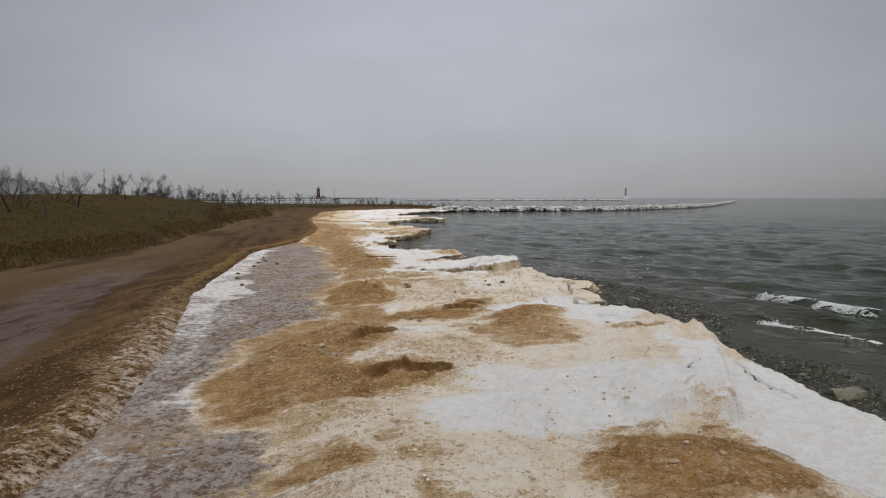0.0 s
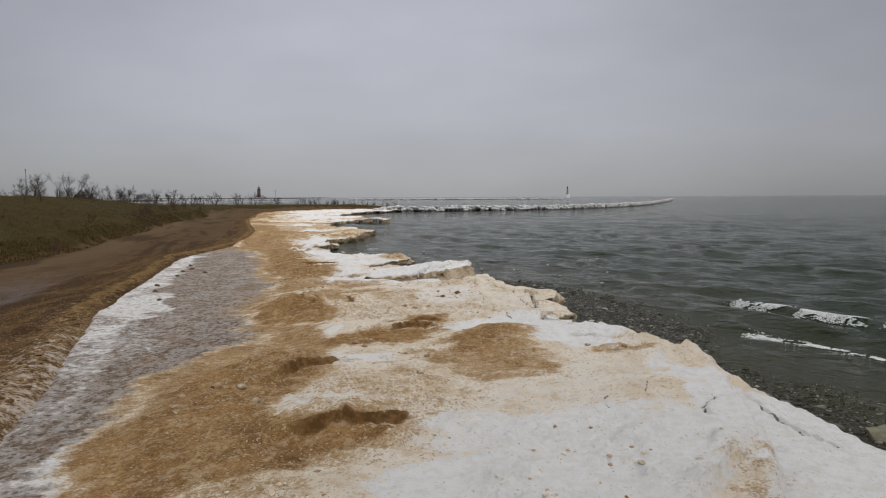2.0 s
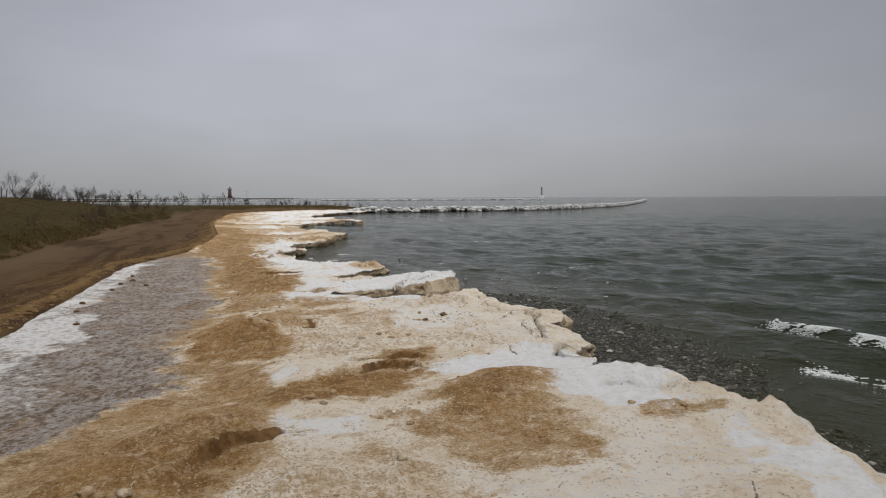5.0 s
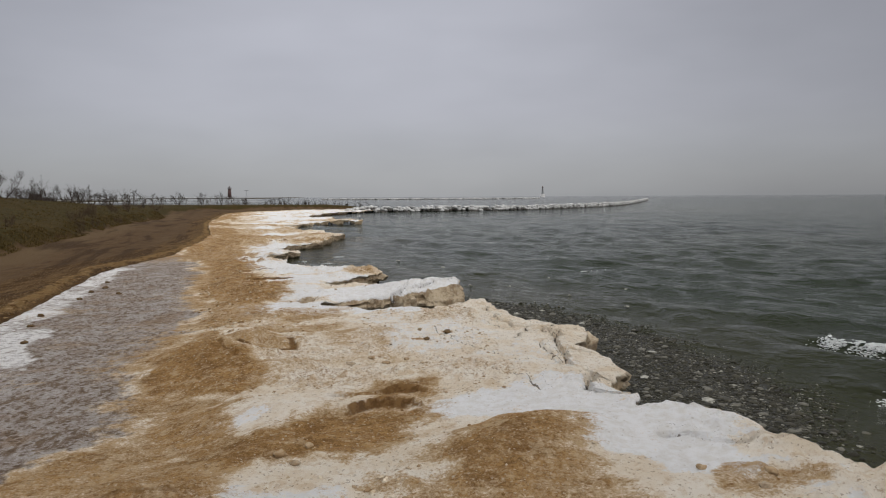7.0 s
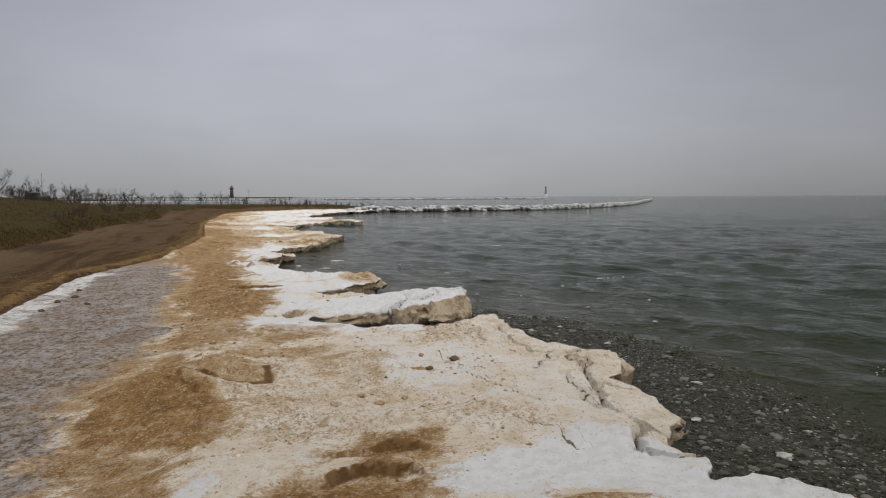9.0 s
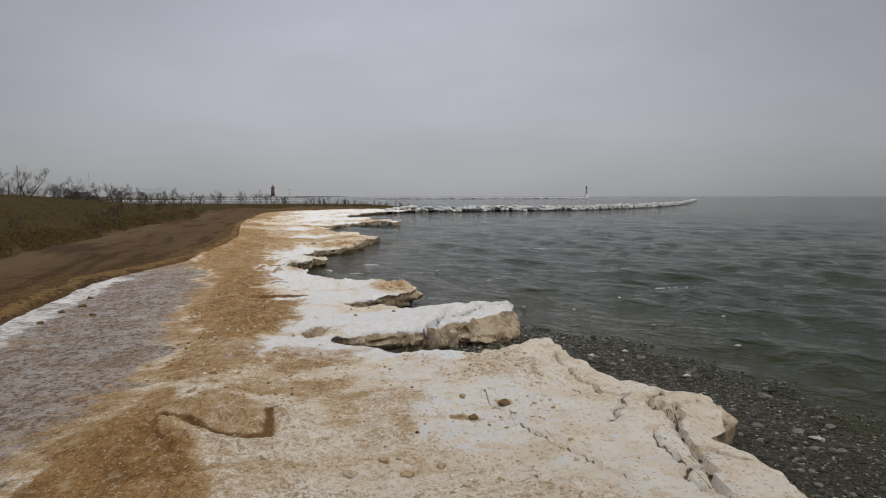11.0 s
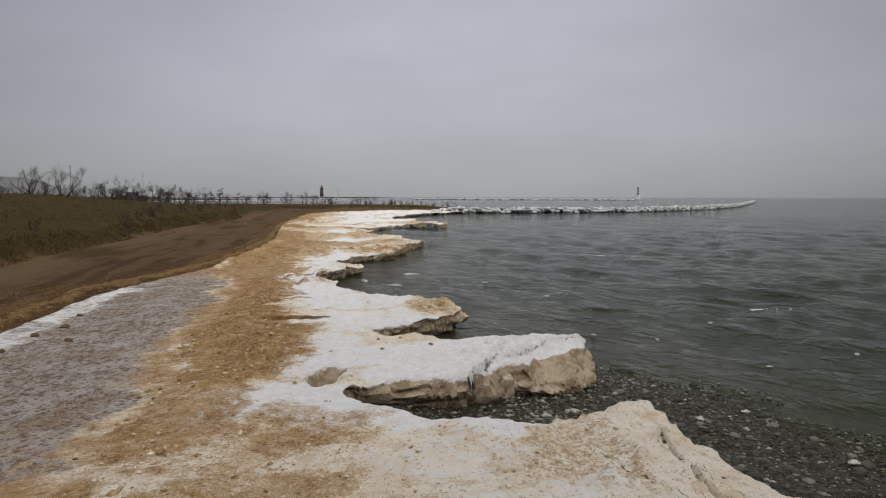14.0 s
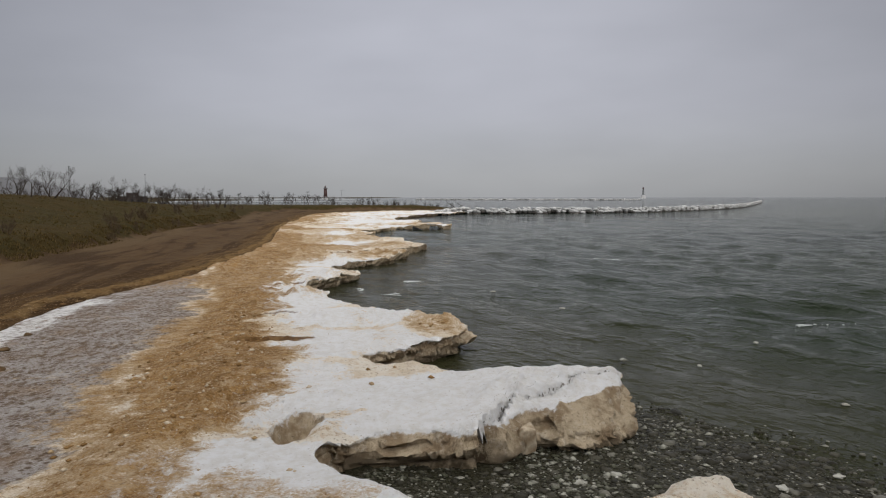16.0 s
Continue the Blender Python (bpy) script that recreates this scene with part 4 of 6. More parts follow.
def sheet(name, xs, ys, heights, material, keep=None, layers=None, moved=None):
    """A sheet over the lines xs, ys; keep: which vertices may carry faces; moved: their x and y."""
    gx, gy = np.meshgrid(xs, ys)
    px, py = moved if moved is not None else (gx, gy)
    idx = np.arange(gx.size).reshape(gx.shape)
    quads = np.stack([idx[:-1, :-1], idx[:-1, 1:], idx[1:, 1:], idx[1:, :-1]], -1).reshape(-1, 4)
    used = np.ones(gx.size, bool)
    if keep is not None:
        k = keep.ravel()
        quads = quads[k[quads].all(1)]
        used = np.zeros(gx.size, bool)
        used[quads.ravel()] = True
    renum = np.cumsum(used) - 1
    verts = np.stack([px.ravel(), py.ravel(), heights.ravel()], 1)[used]
    ob = mesh_object(name, verts, renum[quads], material)
    for key, values in (layers or {}).items():
        a = ob.data.attributes.new(key, "FLOAT", "POINT")
        a.data.foreach_set("value", values.ravel()[used].astype(np.float32))
    return ob


def spaced(*legs):
    """Coordinates from legs (start, end, first step, last step)."""
    out = []
    for a, b, s0, s1 in legs:
        v, n = a, 0
        while v < b - 1e-6:
            out.append(v)
            v += s0 + (s1 - s0) * (v - a) / (b - a)
    return np.array(out + [legs[-1][1]])


# ---- ground: lake bed, beach and dune in one sheet ----
gx = spaced((-4000, -400, 500, 80), (-400, -60, 25, 1.5), (-60, -34, 1.2, 0.35), (-34, -5, 0.26, 0.26), (-5, 40, 1.0, 3.0), (40, 4000, 5, 600))
gy = spaced((-300, -10, 40, 1.5), (-10, 10, 1.0, 0.3), (10, 70, 0.3, 0.3), (70, 140, 0.3, 0.8), (140, 330, 0.9, 2.5), (330, 4500, 4, 600))
X, Y = np.meshgrid(gx, gy)
S, B = X - PAN_LEFT(Y), BANK(Y) - X
ground = sheet("ground", gx, gy, ground_z(X, Y), GROUND, layers={
    "grass": step(-0.4, 1.4, B + 1.0 * fbm(X, Y, 1.8, 5, 201, 0.6)),
    "dark": np.maximum(sum(0.7 * np.exp(-((B - 2.0 * fbm(0 * X, Y, 26, 3, 230 + k) + at + 0.3 * fbm(X, Y, 2.0, 3, 240 + k)) / wide) ** 2) for k, (at, wide) in enumerate(((3.0, 0.12), (7.2, 0.2), (9.0, 0.14)))) + 0.75 * np.exp(-((B - 2.6 * fbm(0 * X, Y, 22, 3, 217) + 5.0 + 0.4 * fbm(X, Y, 1.5, 3, 218)) / 0.16) ** 2), step(-4.8, -2.4, S + 0.9 * fbm(X, Y, 5, 4, 205)) * step(0.4, -0.6, S)),
    "frost": step(-9.5, -7, S + 1.2 * fbm(X, Y, 6, 3, 207)) * step(-3.2, -4.6, S) * (0.25 + 0.75 * step(60, 38, Y)),
    "clods": step(-3.4, -0.6, S + 1.0 * fbm(X, Y, 2.0, 4, 209)) * (0.35 + 0.65 * step(46, 26, Y)),
    "icy": step(-3.2, -0.3, S + 0.9 * fbm(X, Y, 2.4, 4, 213)) * step(44, 26, Y),
    "pale": np.exp(-((B + 1.6 + 1.5 * fbm(X, Y, 4, 3, 211)) / 1.6) ** 2),
    "gold": np.exp(-((S + 0.75 + 0.4 * fbm(X, Y, 1.6, 3, 219)) / 0.5) ** 2) * step(24, 40, Y),
    "tracks": 0.5 + 0.95 * fbm(B + 1.2 * fbm(X, Y, 9, 2, 233), Y / 11, 1.5, 4, 235, 0.62)})
tagged(ground, "brown sand beach rising to a grassy winter dune", "ground", kind="structure")


# ---- shelf ice, with broken edges towards the lake ----
def ice_sheet(name, xs, ys, strip, label):
    X, Y = np.meshgrid(xs, ys)
    near = SHORE[(SHORE[:, 1] > ys[0] - 12) & (SHORE[:, 1] < ys[-1] + 12)]
    D, NX, NY = to_line(X, Y, near)
    inside = landward(X, Y)
    D = np.where(inside, D, -D)
    cell = np.maximum(np.gradient(xs)[None, :], np.gradient(ys)[:, None])
    v = np.clip((-D - 0.9 * cell) / (strip - 0.9 * cell), 0, 1)
    out = D < 0
    snap = out | (D < 0.45 * cell)
    top = ice_z(np.where(snap, NX, X), np.where(snap, NY, Y))
    ox, oy = np.where(out, (X - NX) / np.maximum(-D, 1e-6), 0), np.where(out, (Y - NY) / np.maximum(-D, 1e-6), 0)
    under = 0.06 * np.sin(3.1 * np.clip(v * 2.2, 0, 1)) - (0.34 + 0.25 * fbm(NX, NY, 1.6, 2, 301)) * v ** 1.3
    ledge = step(45.4, 46.0, NY) * step(51, 49, NY) * step(-1.2, -0.4, NX) * step(5.6, 5.0, NX)
    under = under * (1 - ledge) + ledge * (0.12 * v + 0.34 * np.sin(3.1 * np.clip(1.25 * v, 0, 1)))
    big_crag = 0.34 * fbm(NX + 12 * v, NY - 7 * v, 1.1, 3, 305, 0.6) - 0.30 * np.abs(fbm(NX + 5 * v, NY + 3 * v, 0.6, 4, 308, 0.6))
    crag = (big_crag + 0.07 * fbm(NX + 30 * v, NY - 20 * v, 0.2, 2, 307)) * step(0, 0.12, v)
    top = top + 0.09 * fbm(np.where(snap, NX, X), np.where(snap, NY, Y), 0.5, 3, 312) * step(0.7, 0.0, np.abs(D))
    PX, PY = np.where(snap, NX + ox * (under + crag), X), np.where(snap, NY + oy * (under + crag), Y)
    lip = 0.05 * step(0.22, 0.0, np.abs(D)) * np.where(out, 0, 1) + 0.05 * out
    Z = (top - lip) * (1 - v) - 0.35 * v + 0.05 * fbm(NX, NY + 5 * v, 0.4, 3, 309) * np.where(out, step(0, 0.2, v), 0)
    QX, QY = np.where(snap, NX, X), np.where(snap, NY, Y)
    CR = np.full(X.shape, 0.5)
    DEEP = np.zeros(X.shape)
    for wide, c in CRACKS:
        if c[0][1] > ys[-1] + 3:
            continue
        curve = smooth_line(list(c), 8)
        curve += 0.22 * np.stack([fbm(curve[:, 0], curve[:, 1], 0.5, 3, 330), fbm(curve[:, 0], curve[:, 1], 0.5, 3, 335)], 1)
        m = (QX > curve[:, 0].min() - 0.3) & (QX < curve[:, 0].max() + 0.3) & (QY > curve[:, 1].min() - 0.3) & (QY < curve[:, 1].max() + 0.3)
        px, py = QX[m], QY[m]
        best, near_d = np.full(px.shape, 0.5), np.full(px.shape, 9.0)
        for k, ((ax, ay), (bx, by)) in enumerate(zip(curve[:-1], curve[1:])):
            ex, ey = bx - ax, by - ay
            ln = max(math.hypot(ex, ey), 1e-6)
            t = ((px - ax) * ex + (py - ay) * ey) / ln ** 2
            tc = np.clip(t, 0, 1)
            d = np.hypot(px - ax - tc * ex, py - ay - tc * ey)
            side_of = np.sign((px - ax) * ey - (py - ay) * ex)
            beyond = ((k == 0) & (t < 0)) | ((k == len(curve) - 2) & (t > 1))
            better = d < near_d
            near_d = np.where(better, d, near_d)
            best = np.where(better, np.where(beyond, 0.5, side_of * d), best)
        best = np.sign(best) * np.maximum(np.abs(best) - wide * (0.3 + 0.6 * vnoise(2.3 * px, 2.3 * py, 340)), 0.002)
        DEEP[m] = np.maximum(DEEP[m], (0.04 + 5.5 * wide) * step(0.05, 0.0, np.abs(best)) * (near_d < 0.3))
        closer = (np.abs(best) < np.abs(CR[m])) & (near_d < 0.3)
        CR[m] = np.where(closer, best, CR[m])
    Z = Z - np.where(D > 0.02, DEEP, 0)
    PX, PY = PX - np.where(out, ox * DEEP, 0), PY - np.where(out, oy * DEEP, 0)
    wet = np.maximum(scarps(X, Y)[1], 0.9 * grooves(X, Y)[1]) * (D > 0.3)
    pan = step(1.2, -1.0, X - PAN_RIGHT(Y) + 2.6 * fbm(X, Y, 2.5, 6, 310, 0.65)) * step(84, 78, Y)
    s = X - PAN_LEFT(Y)
    snow = np.maximum(patches(X, Y, SNOW, 315), outlined(X, Y, WHITE, 316))
    rim = step(2.3, 0.6, s - 0.3 + 0.9 * fbm(X, Y, 2.2, 5, 320, 0.6)) * step(80, 74, Y) * (0.72 + 0.28 * step(14, 36, Y + 8 * fbm(X, Y, 3, 3, 322))) * (1.22 + 0.5 * fbm(X, Y, 1.2, 5, 323, 0.7))
    snow = np.maximum(snow, rim)
    sheets = brown_sheets(X, Y, 326)
    pan = pan * (1 - 0.8 * np.clip(sheets, 0, 1))
    sand = np.maximum(patches(X, Y, SAND, 325) * (1 - 0.75 * pan), sheets)
    border = np.exp(-((X - PAN_RIGHT(Y) + 0.2) / 1.9) ** 2) * step(-0.45, 0.25, fbm(X, Y, 2.6, 6, 331, 0.68)) * step(14, 20, Y) * step(70, 60, Y)
    sand = np.maximum(sand, 0.85 * border * step(0.5, 2.5, s))
    sand = np.maximum(sand, 0.75 * step(0.10, 0.42, fbm(X, Y, 3.5, 6, 327, 0.65) + 0.12 * (Y < 16)) * pan)
    sand = np.maximum(sand, 0.62 * step(0.05, 0.42, fbm(X, Y, 2.0, 6, 329, 0.70)) * step(3.5, 1.5, X) * step(0.5, 0.1, snow))
    verge = np.exp(-(np.clip(s - 0.5, 0, None) / (1.5 + 0.05 * np.clip(Y - 50, 0, 80))) ** 2) * step(64, 76, Y)
    far_sand = step(-0.25, 0.30, fbm(X + 0.3 * Y, Y / 2.2, 2.6, 6, 337, 0.68) + 0.5 * verge - 0.15) * np.maximum(step(50, 60, Y) * step(2.5, 4.0, s), step(64, 74, Y)) * step(275, 225, Y)
    sand = np.maximum(sand, 0.95 * far_sand * (1 - 0.45 * np.clip(patches(X, Y, SNOW, 315), 0, 1)))
    snow = snow * (1 - 0.8 * far_sand)
    keep = (D > -strip * 1.05) & (s > -1.2)
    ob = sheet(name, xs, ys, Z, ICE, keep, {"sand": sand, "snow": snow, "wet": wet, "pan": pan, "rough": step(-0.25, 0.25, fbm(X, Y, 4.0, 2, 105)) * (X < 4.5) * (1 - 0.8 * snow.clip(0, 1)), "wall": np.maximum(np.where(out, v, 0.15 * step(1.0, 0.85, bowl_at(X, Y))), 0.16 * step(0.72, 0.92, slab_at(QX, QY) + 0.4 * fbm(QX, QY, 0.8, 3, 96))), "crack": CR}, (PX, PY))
    ob.data.set_sharp_from_angle(angle=radians(42))
    return tagged(ob, label, "shelf ice", kind="structure")


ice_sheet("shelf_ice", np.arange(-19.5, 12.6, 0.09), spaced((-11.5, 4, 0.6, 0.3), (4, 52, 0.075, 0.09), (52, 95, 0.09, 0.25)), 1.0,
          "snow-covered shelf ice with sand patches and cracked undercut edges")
ice_sheet("far_shelf_ice", np.arange(-46, 18, 0.4), spaced((95, 270, 0.35, 1.2)), 1.2, "snowy shelf ice along the far shore")

# ---- lake ----
# larger waves running in: height, half width, crest
SWELLS = ((0.22, 0.55, ((16.6, 39.4), (17.7, 37.0), (19.1, 32.8), (21.0, 29.0))),
          (0.26, 0.55, ((13.4, 39.0), (15.4, 35.0), (16.5, 32.2), (17.4, 29.4), (18.6, 25.0))),
          (0.24, 0.60, ((12.6, 46.0), (15.5, 43.4), (19.0, 41.0), (21.4, 38.0), (22.8, 32.0))),
          (0.24, 0.60, ((10.0, 40.5), (11.6, 38.4), (13.0, 36.8), (14.4, 34.6), (15.2, 32.0))))
wx = spaced((-4000, -60, 500, 6), (-60, -14, 6, 0.6), (-14, 34, 0.19, 0.22), (34, 120, 0.3, 2.0), (120, 5000, 3, 500))
wy = spaced((-300, 0, 40, 1), (0, 12, 1, 0.25), (12, 75, 0.2, 0.25), (75, 220, 0.3, 2.0), (220, 5000, 3, 500))
X, Y = np.meshgrid(wx, wy)


def lake_z(x, y, cell):
    """Height of the waves over still water."""
    z = np.zeros(x.shape)
    for length, tall, head, along in ((8.0, 0.12, 0.55, 2.2), (5.0, 0.14, 0.70, 2.0), (3.4, 0.18, 0.50, 2.0), (2.3, 0.12, 0.66, 1.8), (1.5, 0.06, 0.45, 1.8), (0.95, 0.03, 0.75, 1.6)):
        u, v = x * math.cos(head) + y * math.sin(head), -x * math.sin(head) + y * math.cos(head)
        u = u + 0.35 * length * fbm(x, y, 2.2 * length, 2, int(length * 10))
        w = vnoise(u / (0.5 * length), v / (along * 0.5 * length), int(length * 31))
        crest = w ** 1.7 * (0.3 + 1.2 * vnoise(x / (2.2 * length), y / (2.2 * length), int(7 * length)))
        z = z + 1.6 * tall * (crest - 0.35) * step(length / 2.5, length / 6, cell)
    for tall, wide, pts in SWELLS:
        m = (np.abs(x - pts[1][0]) < 16) & (np.abs(y - pts[1][1]) < 22)
        if m.any():
            d, nx, ny = to_line(x[m] + 0.5 * fbm(x[m], y[m], 3.0, 3, 71), y[m], smooth_line(list(pts), 5))
            ends = step(0.0, 3.0, np.minimum(np.hypot(nx - pts[0][0], ny - pts[0][1]), np.hypot(nx - pts[-1][0], ny - pts[-1][1])))
            z[m] += tall * ends * np.exp(-(d / wide) ** 2)
    return z


Z = lake_z(X, Y, np.maximum(np.gradient(wx)[None, :], np.gradient(wy)[:, None]))


def calm(d):
    return 0.15 + 0.85 * step(1.0, 9.0, d)


off = np.where(landward(X, Y), 0, 1) * 1.0
DS = np.full(X.shape, 50.0)
m = (X < 26) & (X > -20) & (Y > 0) & (Y < 110)
DS[m] = to_line(X[m], Y[m], SHORE[::2])[0]
lake = sheet("lake", wx, wy, Z * calm(DS) * off - 0.02 - 0.35 * (1 - off) * (DS > 1.5), WATER, layers={"shallow": step(16, 1, DS), "slush": step(-0.5, 2.0, BRASH_OUT(Y) - X) * step(55, 52, Y) * step(4, 12, Y)})
tagged(lake, "grey-green choppy winter lake water", "lake", kind="structure")

# ---- things: trees, grass and shrubs of the dune ----
def tube(verts, faces, a, b, ra, rb, sides=4):
    a, b = Vector(a), Vector(b)
    way = b - a
    if way.length < 1e-5:
        return
    q = way.to_track_quat("Z", "Y")
    n = len(verts)
    for c, r in ((a, ra), (b, rb)):
        for k in range(sides):
            t = 2 * math.pi * k / sides
            verts.append(tuple(c + q @ Vector((r * math.cos(t), r * math.sin(t), 0))))
    for k in range(sides):
        faces.append((n + k, n + (k + 1) % sides, n + sides + (k + 1) % sides, n + sides + k))


def branches(rng, at, way, length, r, depth, wood, twigs, spread, lift):
    """One limb in bent steps, with side limbs; thick ones go to wood, thin ones to twigs."""
    p, d = Vector(at), Vector(way).normalized()
    steps = 3 if depth > 1 else 2
    for k in range(steps):
        d = (d + Vector((rng.uniform(-1, 1), rng.uniform(-1, 1), rng.uniform(-0.5, 1) * lift)) * 0.28).normalized()
        q = p + d * (length / steps)
        r2 = r * (0.80 if k < steps - 1 else 0.6)
        store = wood if depth >= 3 else twigs
        tube(store[0], store[1], p, q, max(r, 0.012), max(r2, 0.008), 5 if depth >= 3 else 3)
        if depth > 0 and (k > 0 or depth < 3):
            for _ in range(rng.choice((1, 2, 2) if depth < 3 else (1, 1, 2))):
                side = Vector((rng.uniform(-1, 1), rng.uniform(-1, 1), rng.uniform(0.0, 0.9) * lift)).normalized()
                branches(rng, q, d * (1 - spread) + side * spread, length * rng.uniform(0.5, 0.72), r2 * 0.62, depth - 1, wood, twigs, spread, lift)
        p, r = q, r2


def bare_tree(seed, tall, stems=1, lean=0.15, depth=4, spread=0.6, name="bare_tree", label="leafless dark winter tree on the grassy dune"):
    rng = random.Random(seed)
    wood, twigs = ([], []), ([], [])
    for k in range(stems):
        t = 2 * math.pi * k / stems + rng.random()
        way = (lean * (1 + 1.5 * (stems > 1)) * math.cos(t), lean * (1 + 1.5 * (stems > 1)) * math.sin(t), 1)
        branches(rng, (0.08 * math.cos(t) * (stems > 1), 0.08 * math.sin(t) * (stems > 1), -0.2), way, tall * 0.52, tall * 0.026 + 0.025, depth, wood, twigs, spread, 1.0)
    root = new(name)
    mesh_object("trunk", wood[0], wood[1], BARK, root)
    mesh_object("crown", twigs[0], twigs[1], BARK, root, "fine bare twigs")
    tagged(root, label, "tree", "bare dune trees")
    return root


def on_ground(x, y):
    return float(ground_z(np.array([float(x)]), np.array([float(y)]))[0])


kinds = [bare_tree(3, 4.4, 1), bare_tree(11, 5.0, 2, 0.25), bare_tree(23, 4.0, 3, 0.3), bare_tree(31, 4.8, 1, 0.2, 4, 0.7), bare_tree(47, 4.4, 2, 0.2, 4, 0.5)]
first = [True] * len(kinds)
rng = random.Random(5)
# x, y, size: single trees that stand out against the sky
STANDS = [(-36.5, 58.5, 0.95, 1), (-34.5, 60, 0.9, 3), (-37.5, 62, 0.75, 2), (-39.5, 64, 0.7, 4), (-37.5, 71, 0.9, 1), (-39.5, 72, 0.75, 2), (-41.5, 74, 0.7, 4),
          (-47, 98, 0.75, 3), (-45.5, 99, 0.9, 0), (-52, 118, 1.0, 3), (-51, 121, 1.05, 1), (-60, 128, 1.0, 1), (-62, 131, 0.8, 2), (-58, 132, 0.95, 3), (-66, 136, 0.9, 4),
          (-56, 139, 1.0, 2), (-78, 150, 1.1, 2), (-72, 152, 1.0, 4), (-66, 160, 0.9, 0)]
for x, y, size, kind in STANDS:
    m = pose(x, y, on_ground(x, y), 0, 0, rng.uniform(0, 360)) @ Matrix.Scale(0.80 * size, 4)
    if first[kind]:
        kinds[kind].matrix_basis, first[kind] = m, False
    else:
        t = copy_thing(kinds[kind], m)
        t.matrix_basis = m
# belt of trees along the back of the dune and out on the spit
for k in range(140):
    u = rng.random()
    y = 165 + 150 * u
    x = np.interp(y, (165, 200, 230, 260, 290, 315), (-50, -56, -56, -50, -36, -22)) - rng.random() ** 1.6 * (70 + 60 * u) - rng.random() * 3
    size = rng.uniform(0.6, 1.1) * (1.3 if x < -75 else 0.95)
    m = pose(x, y, on_ground(x, y), 0, 0, rng.uniform(0, 360)) @ Matrix.Scale(size, 4)
    copy_thing(kinds[rng.randrange(5)], m).matrix_basis = m

shrub = bare_tree(77, 1.3, 5, 0.35, 3, 0.6, "dune_shrub", "leafless brown thorny shrub in dune grass")
for o in shrub.children:
    o.data.materials[0] = THORN
tagged(shrub, category="shrub", group="dune shrubs")
sapling = bare_tree(91, 2.0, 3, 0.12, 2, 0.35, "sapling", "thin upright bare sapling on the low spit")
tagged(sapling, category="sapling", group="saplings on the spit")
spots = [(-26.8, 62.0, 0.9), (-33, 84, 1.0), (-31.5, 97, 0.8), (-33, 101, 1.0), (-35, 104, 1.2), (-34, 108, 1.0), (-37, 112, 1.2), (-38, 118, 1.1), (-40, 122, 1.3), (-37, 126, 1.0),
         (-43, 132, 1.2), (-42, 139, 1.1), (-45, 146, 1.3), (-44, 152, 1.1), (-47, 160, 1.2), (-49, 168, 1.3), (-46, 178, 1.1), (-52, 186, 1.2), (-50, 196, 1.1), (-55, 206, 1.2)]
for k, (x, y, size) in enumerate(spots):
    m = pose(x, y, on_ground(x, y), 0, 0, rng.uniform(0, 360)) @ Matrix.Scale(size, 4)
    (shrub if k == 0 else copy_thing(shrub, m)).matrix_basis = m
for k in range(46):
    x = -46 + 62 * rng.random() ** 1.15
    y = 296 + rng.random() * 8 + 0.02 * x
    m = pose(x, y, max(on_ground(x, y), 0.2), 0, 0, rng.uniform(0, 360)) @ Matrix.Scale(rng.uniform(0.5, 1.35) * (1.2 if x < -20 else 0.9), 4)
    (sapling if k == 0 else copy_thing(sapling, m)).matrix_basis = m


def grass_field():
    """Tufts of dead marram grass over the dune, thick along the bank's edge."""
    r = np.random.RandomState(4)
    n = 15000
    y = 30 + 150 * r.rand(n) ** 1.5
    b = np.where(r.rand(n) < 0.45, -0.4 + 2.6 * r.rand(n), 0.5 + 26 * r.rand(n) ** 1.4)
    x = BANK(y) - b
    thick = fbm(x, y, 2.5, 4, 401) > -0.18
    x, y, b = x[thick], y[thick], b[thick]
    z = ground_z(x, y)
    verts, faces = [], []
    for cx, cy, cz in zip(x, y, z):
        tall = r.uniform(0.06, 0.20)
        for _ in range(5):
            t, lean, wide = r.uniform(0, 6.28), r.uniform(0.1, 0.5), r.uniform(0.02, 0.045)
            dx, dy = math.cos(t), math.sin(t)
            bx, by = cx + r.uniform(-0.16, 0.16), cy + r.uniform(-0.16, 0.16)
            k = len(verts)
            verts += [(bx - dy * wide, by + dx * wide, cz - 0.05), (bx + dy * wide, by - dx * wide, cz - 0.05),
                      (bx + dx * lean * tall, by + dy * lean * tall, cz + tall)]
            faces.append((k, k + 1, k + 2))
    ob = mesh_object("dune_grass", verts, faces, STRAW, smooth=False)
    return tagged(ob, "dead brown marram grass on the dune", "grass", kind="stuff")


grass_field()


# ---- things: stones, clods, drift and brash ice ----
def lump_shape(seed, flat=0.7, rough=0.25, div=2):
    bm = bmesh.new()
    bmesh.ops.create_icosphere(bm, subdivisions=div, radius=1.0)
    for v in bm.verts:
        n = noise.noise(v.co * 1.3 + Vector((seed * 3.1, seed, 0))) * rough * 1.6 + noise.noise(v.co * 3.1 + Vector((seed, 0, seed))) * rough * 0.6
        v.co *= 1 + n
        v.co.z *= flat
    return bm


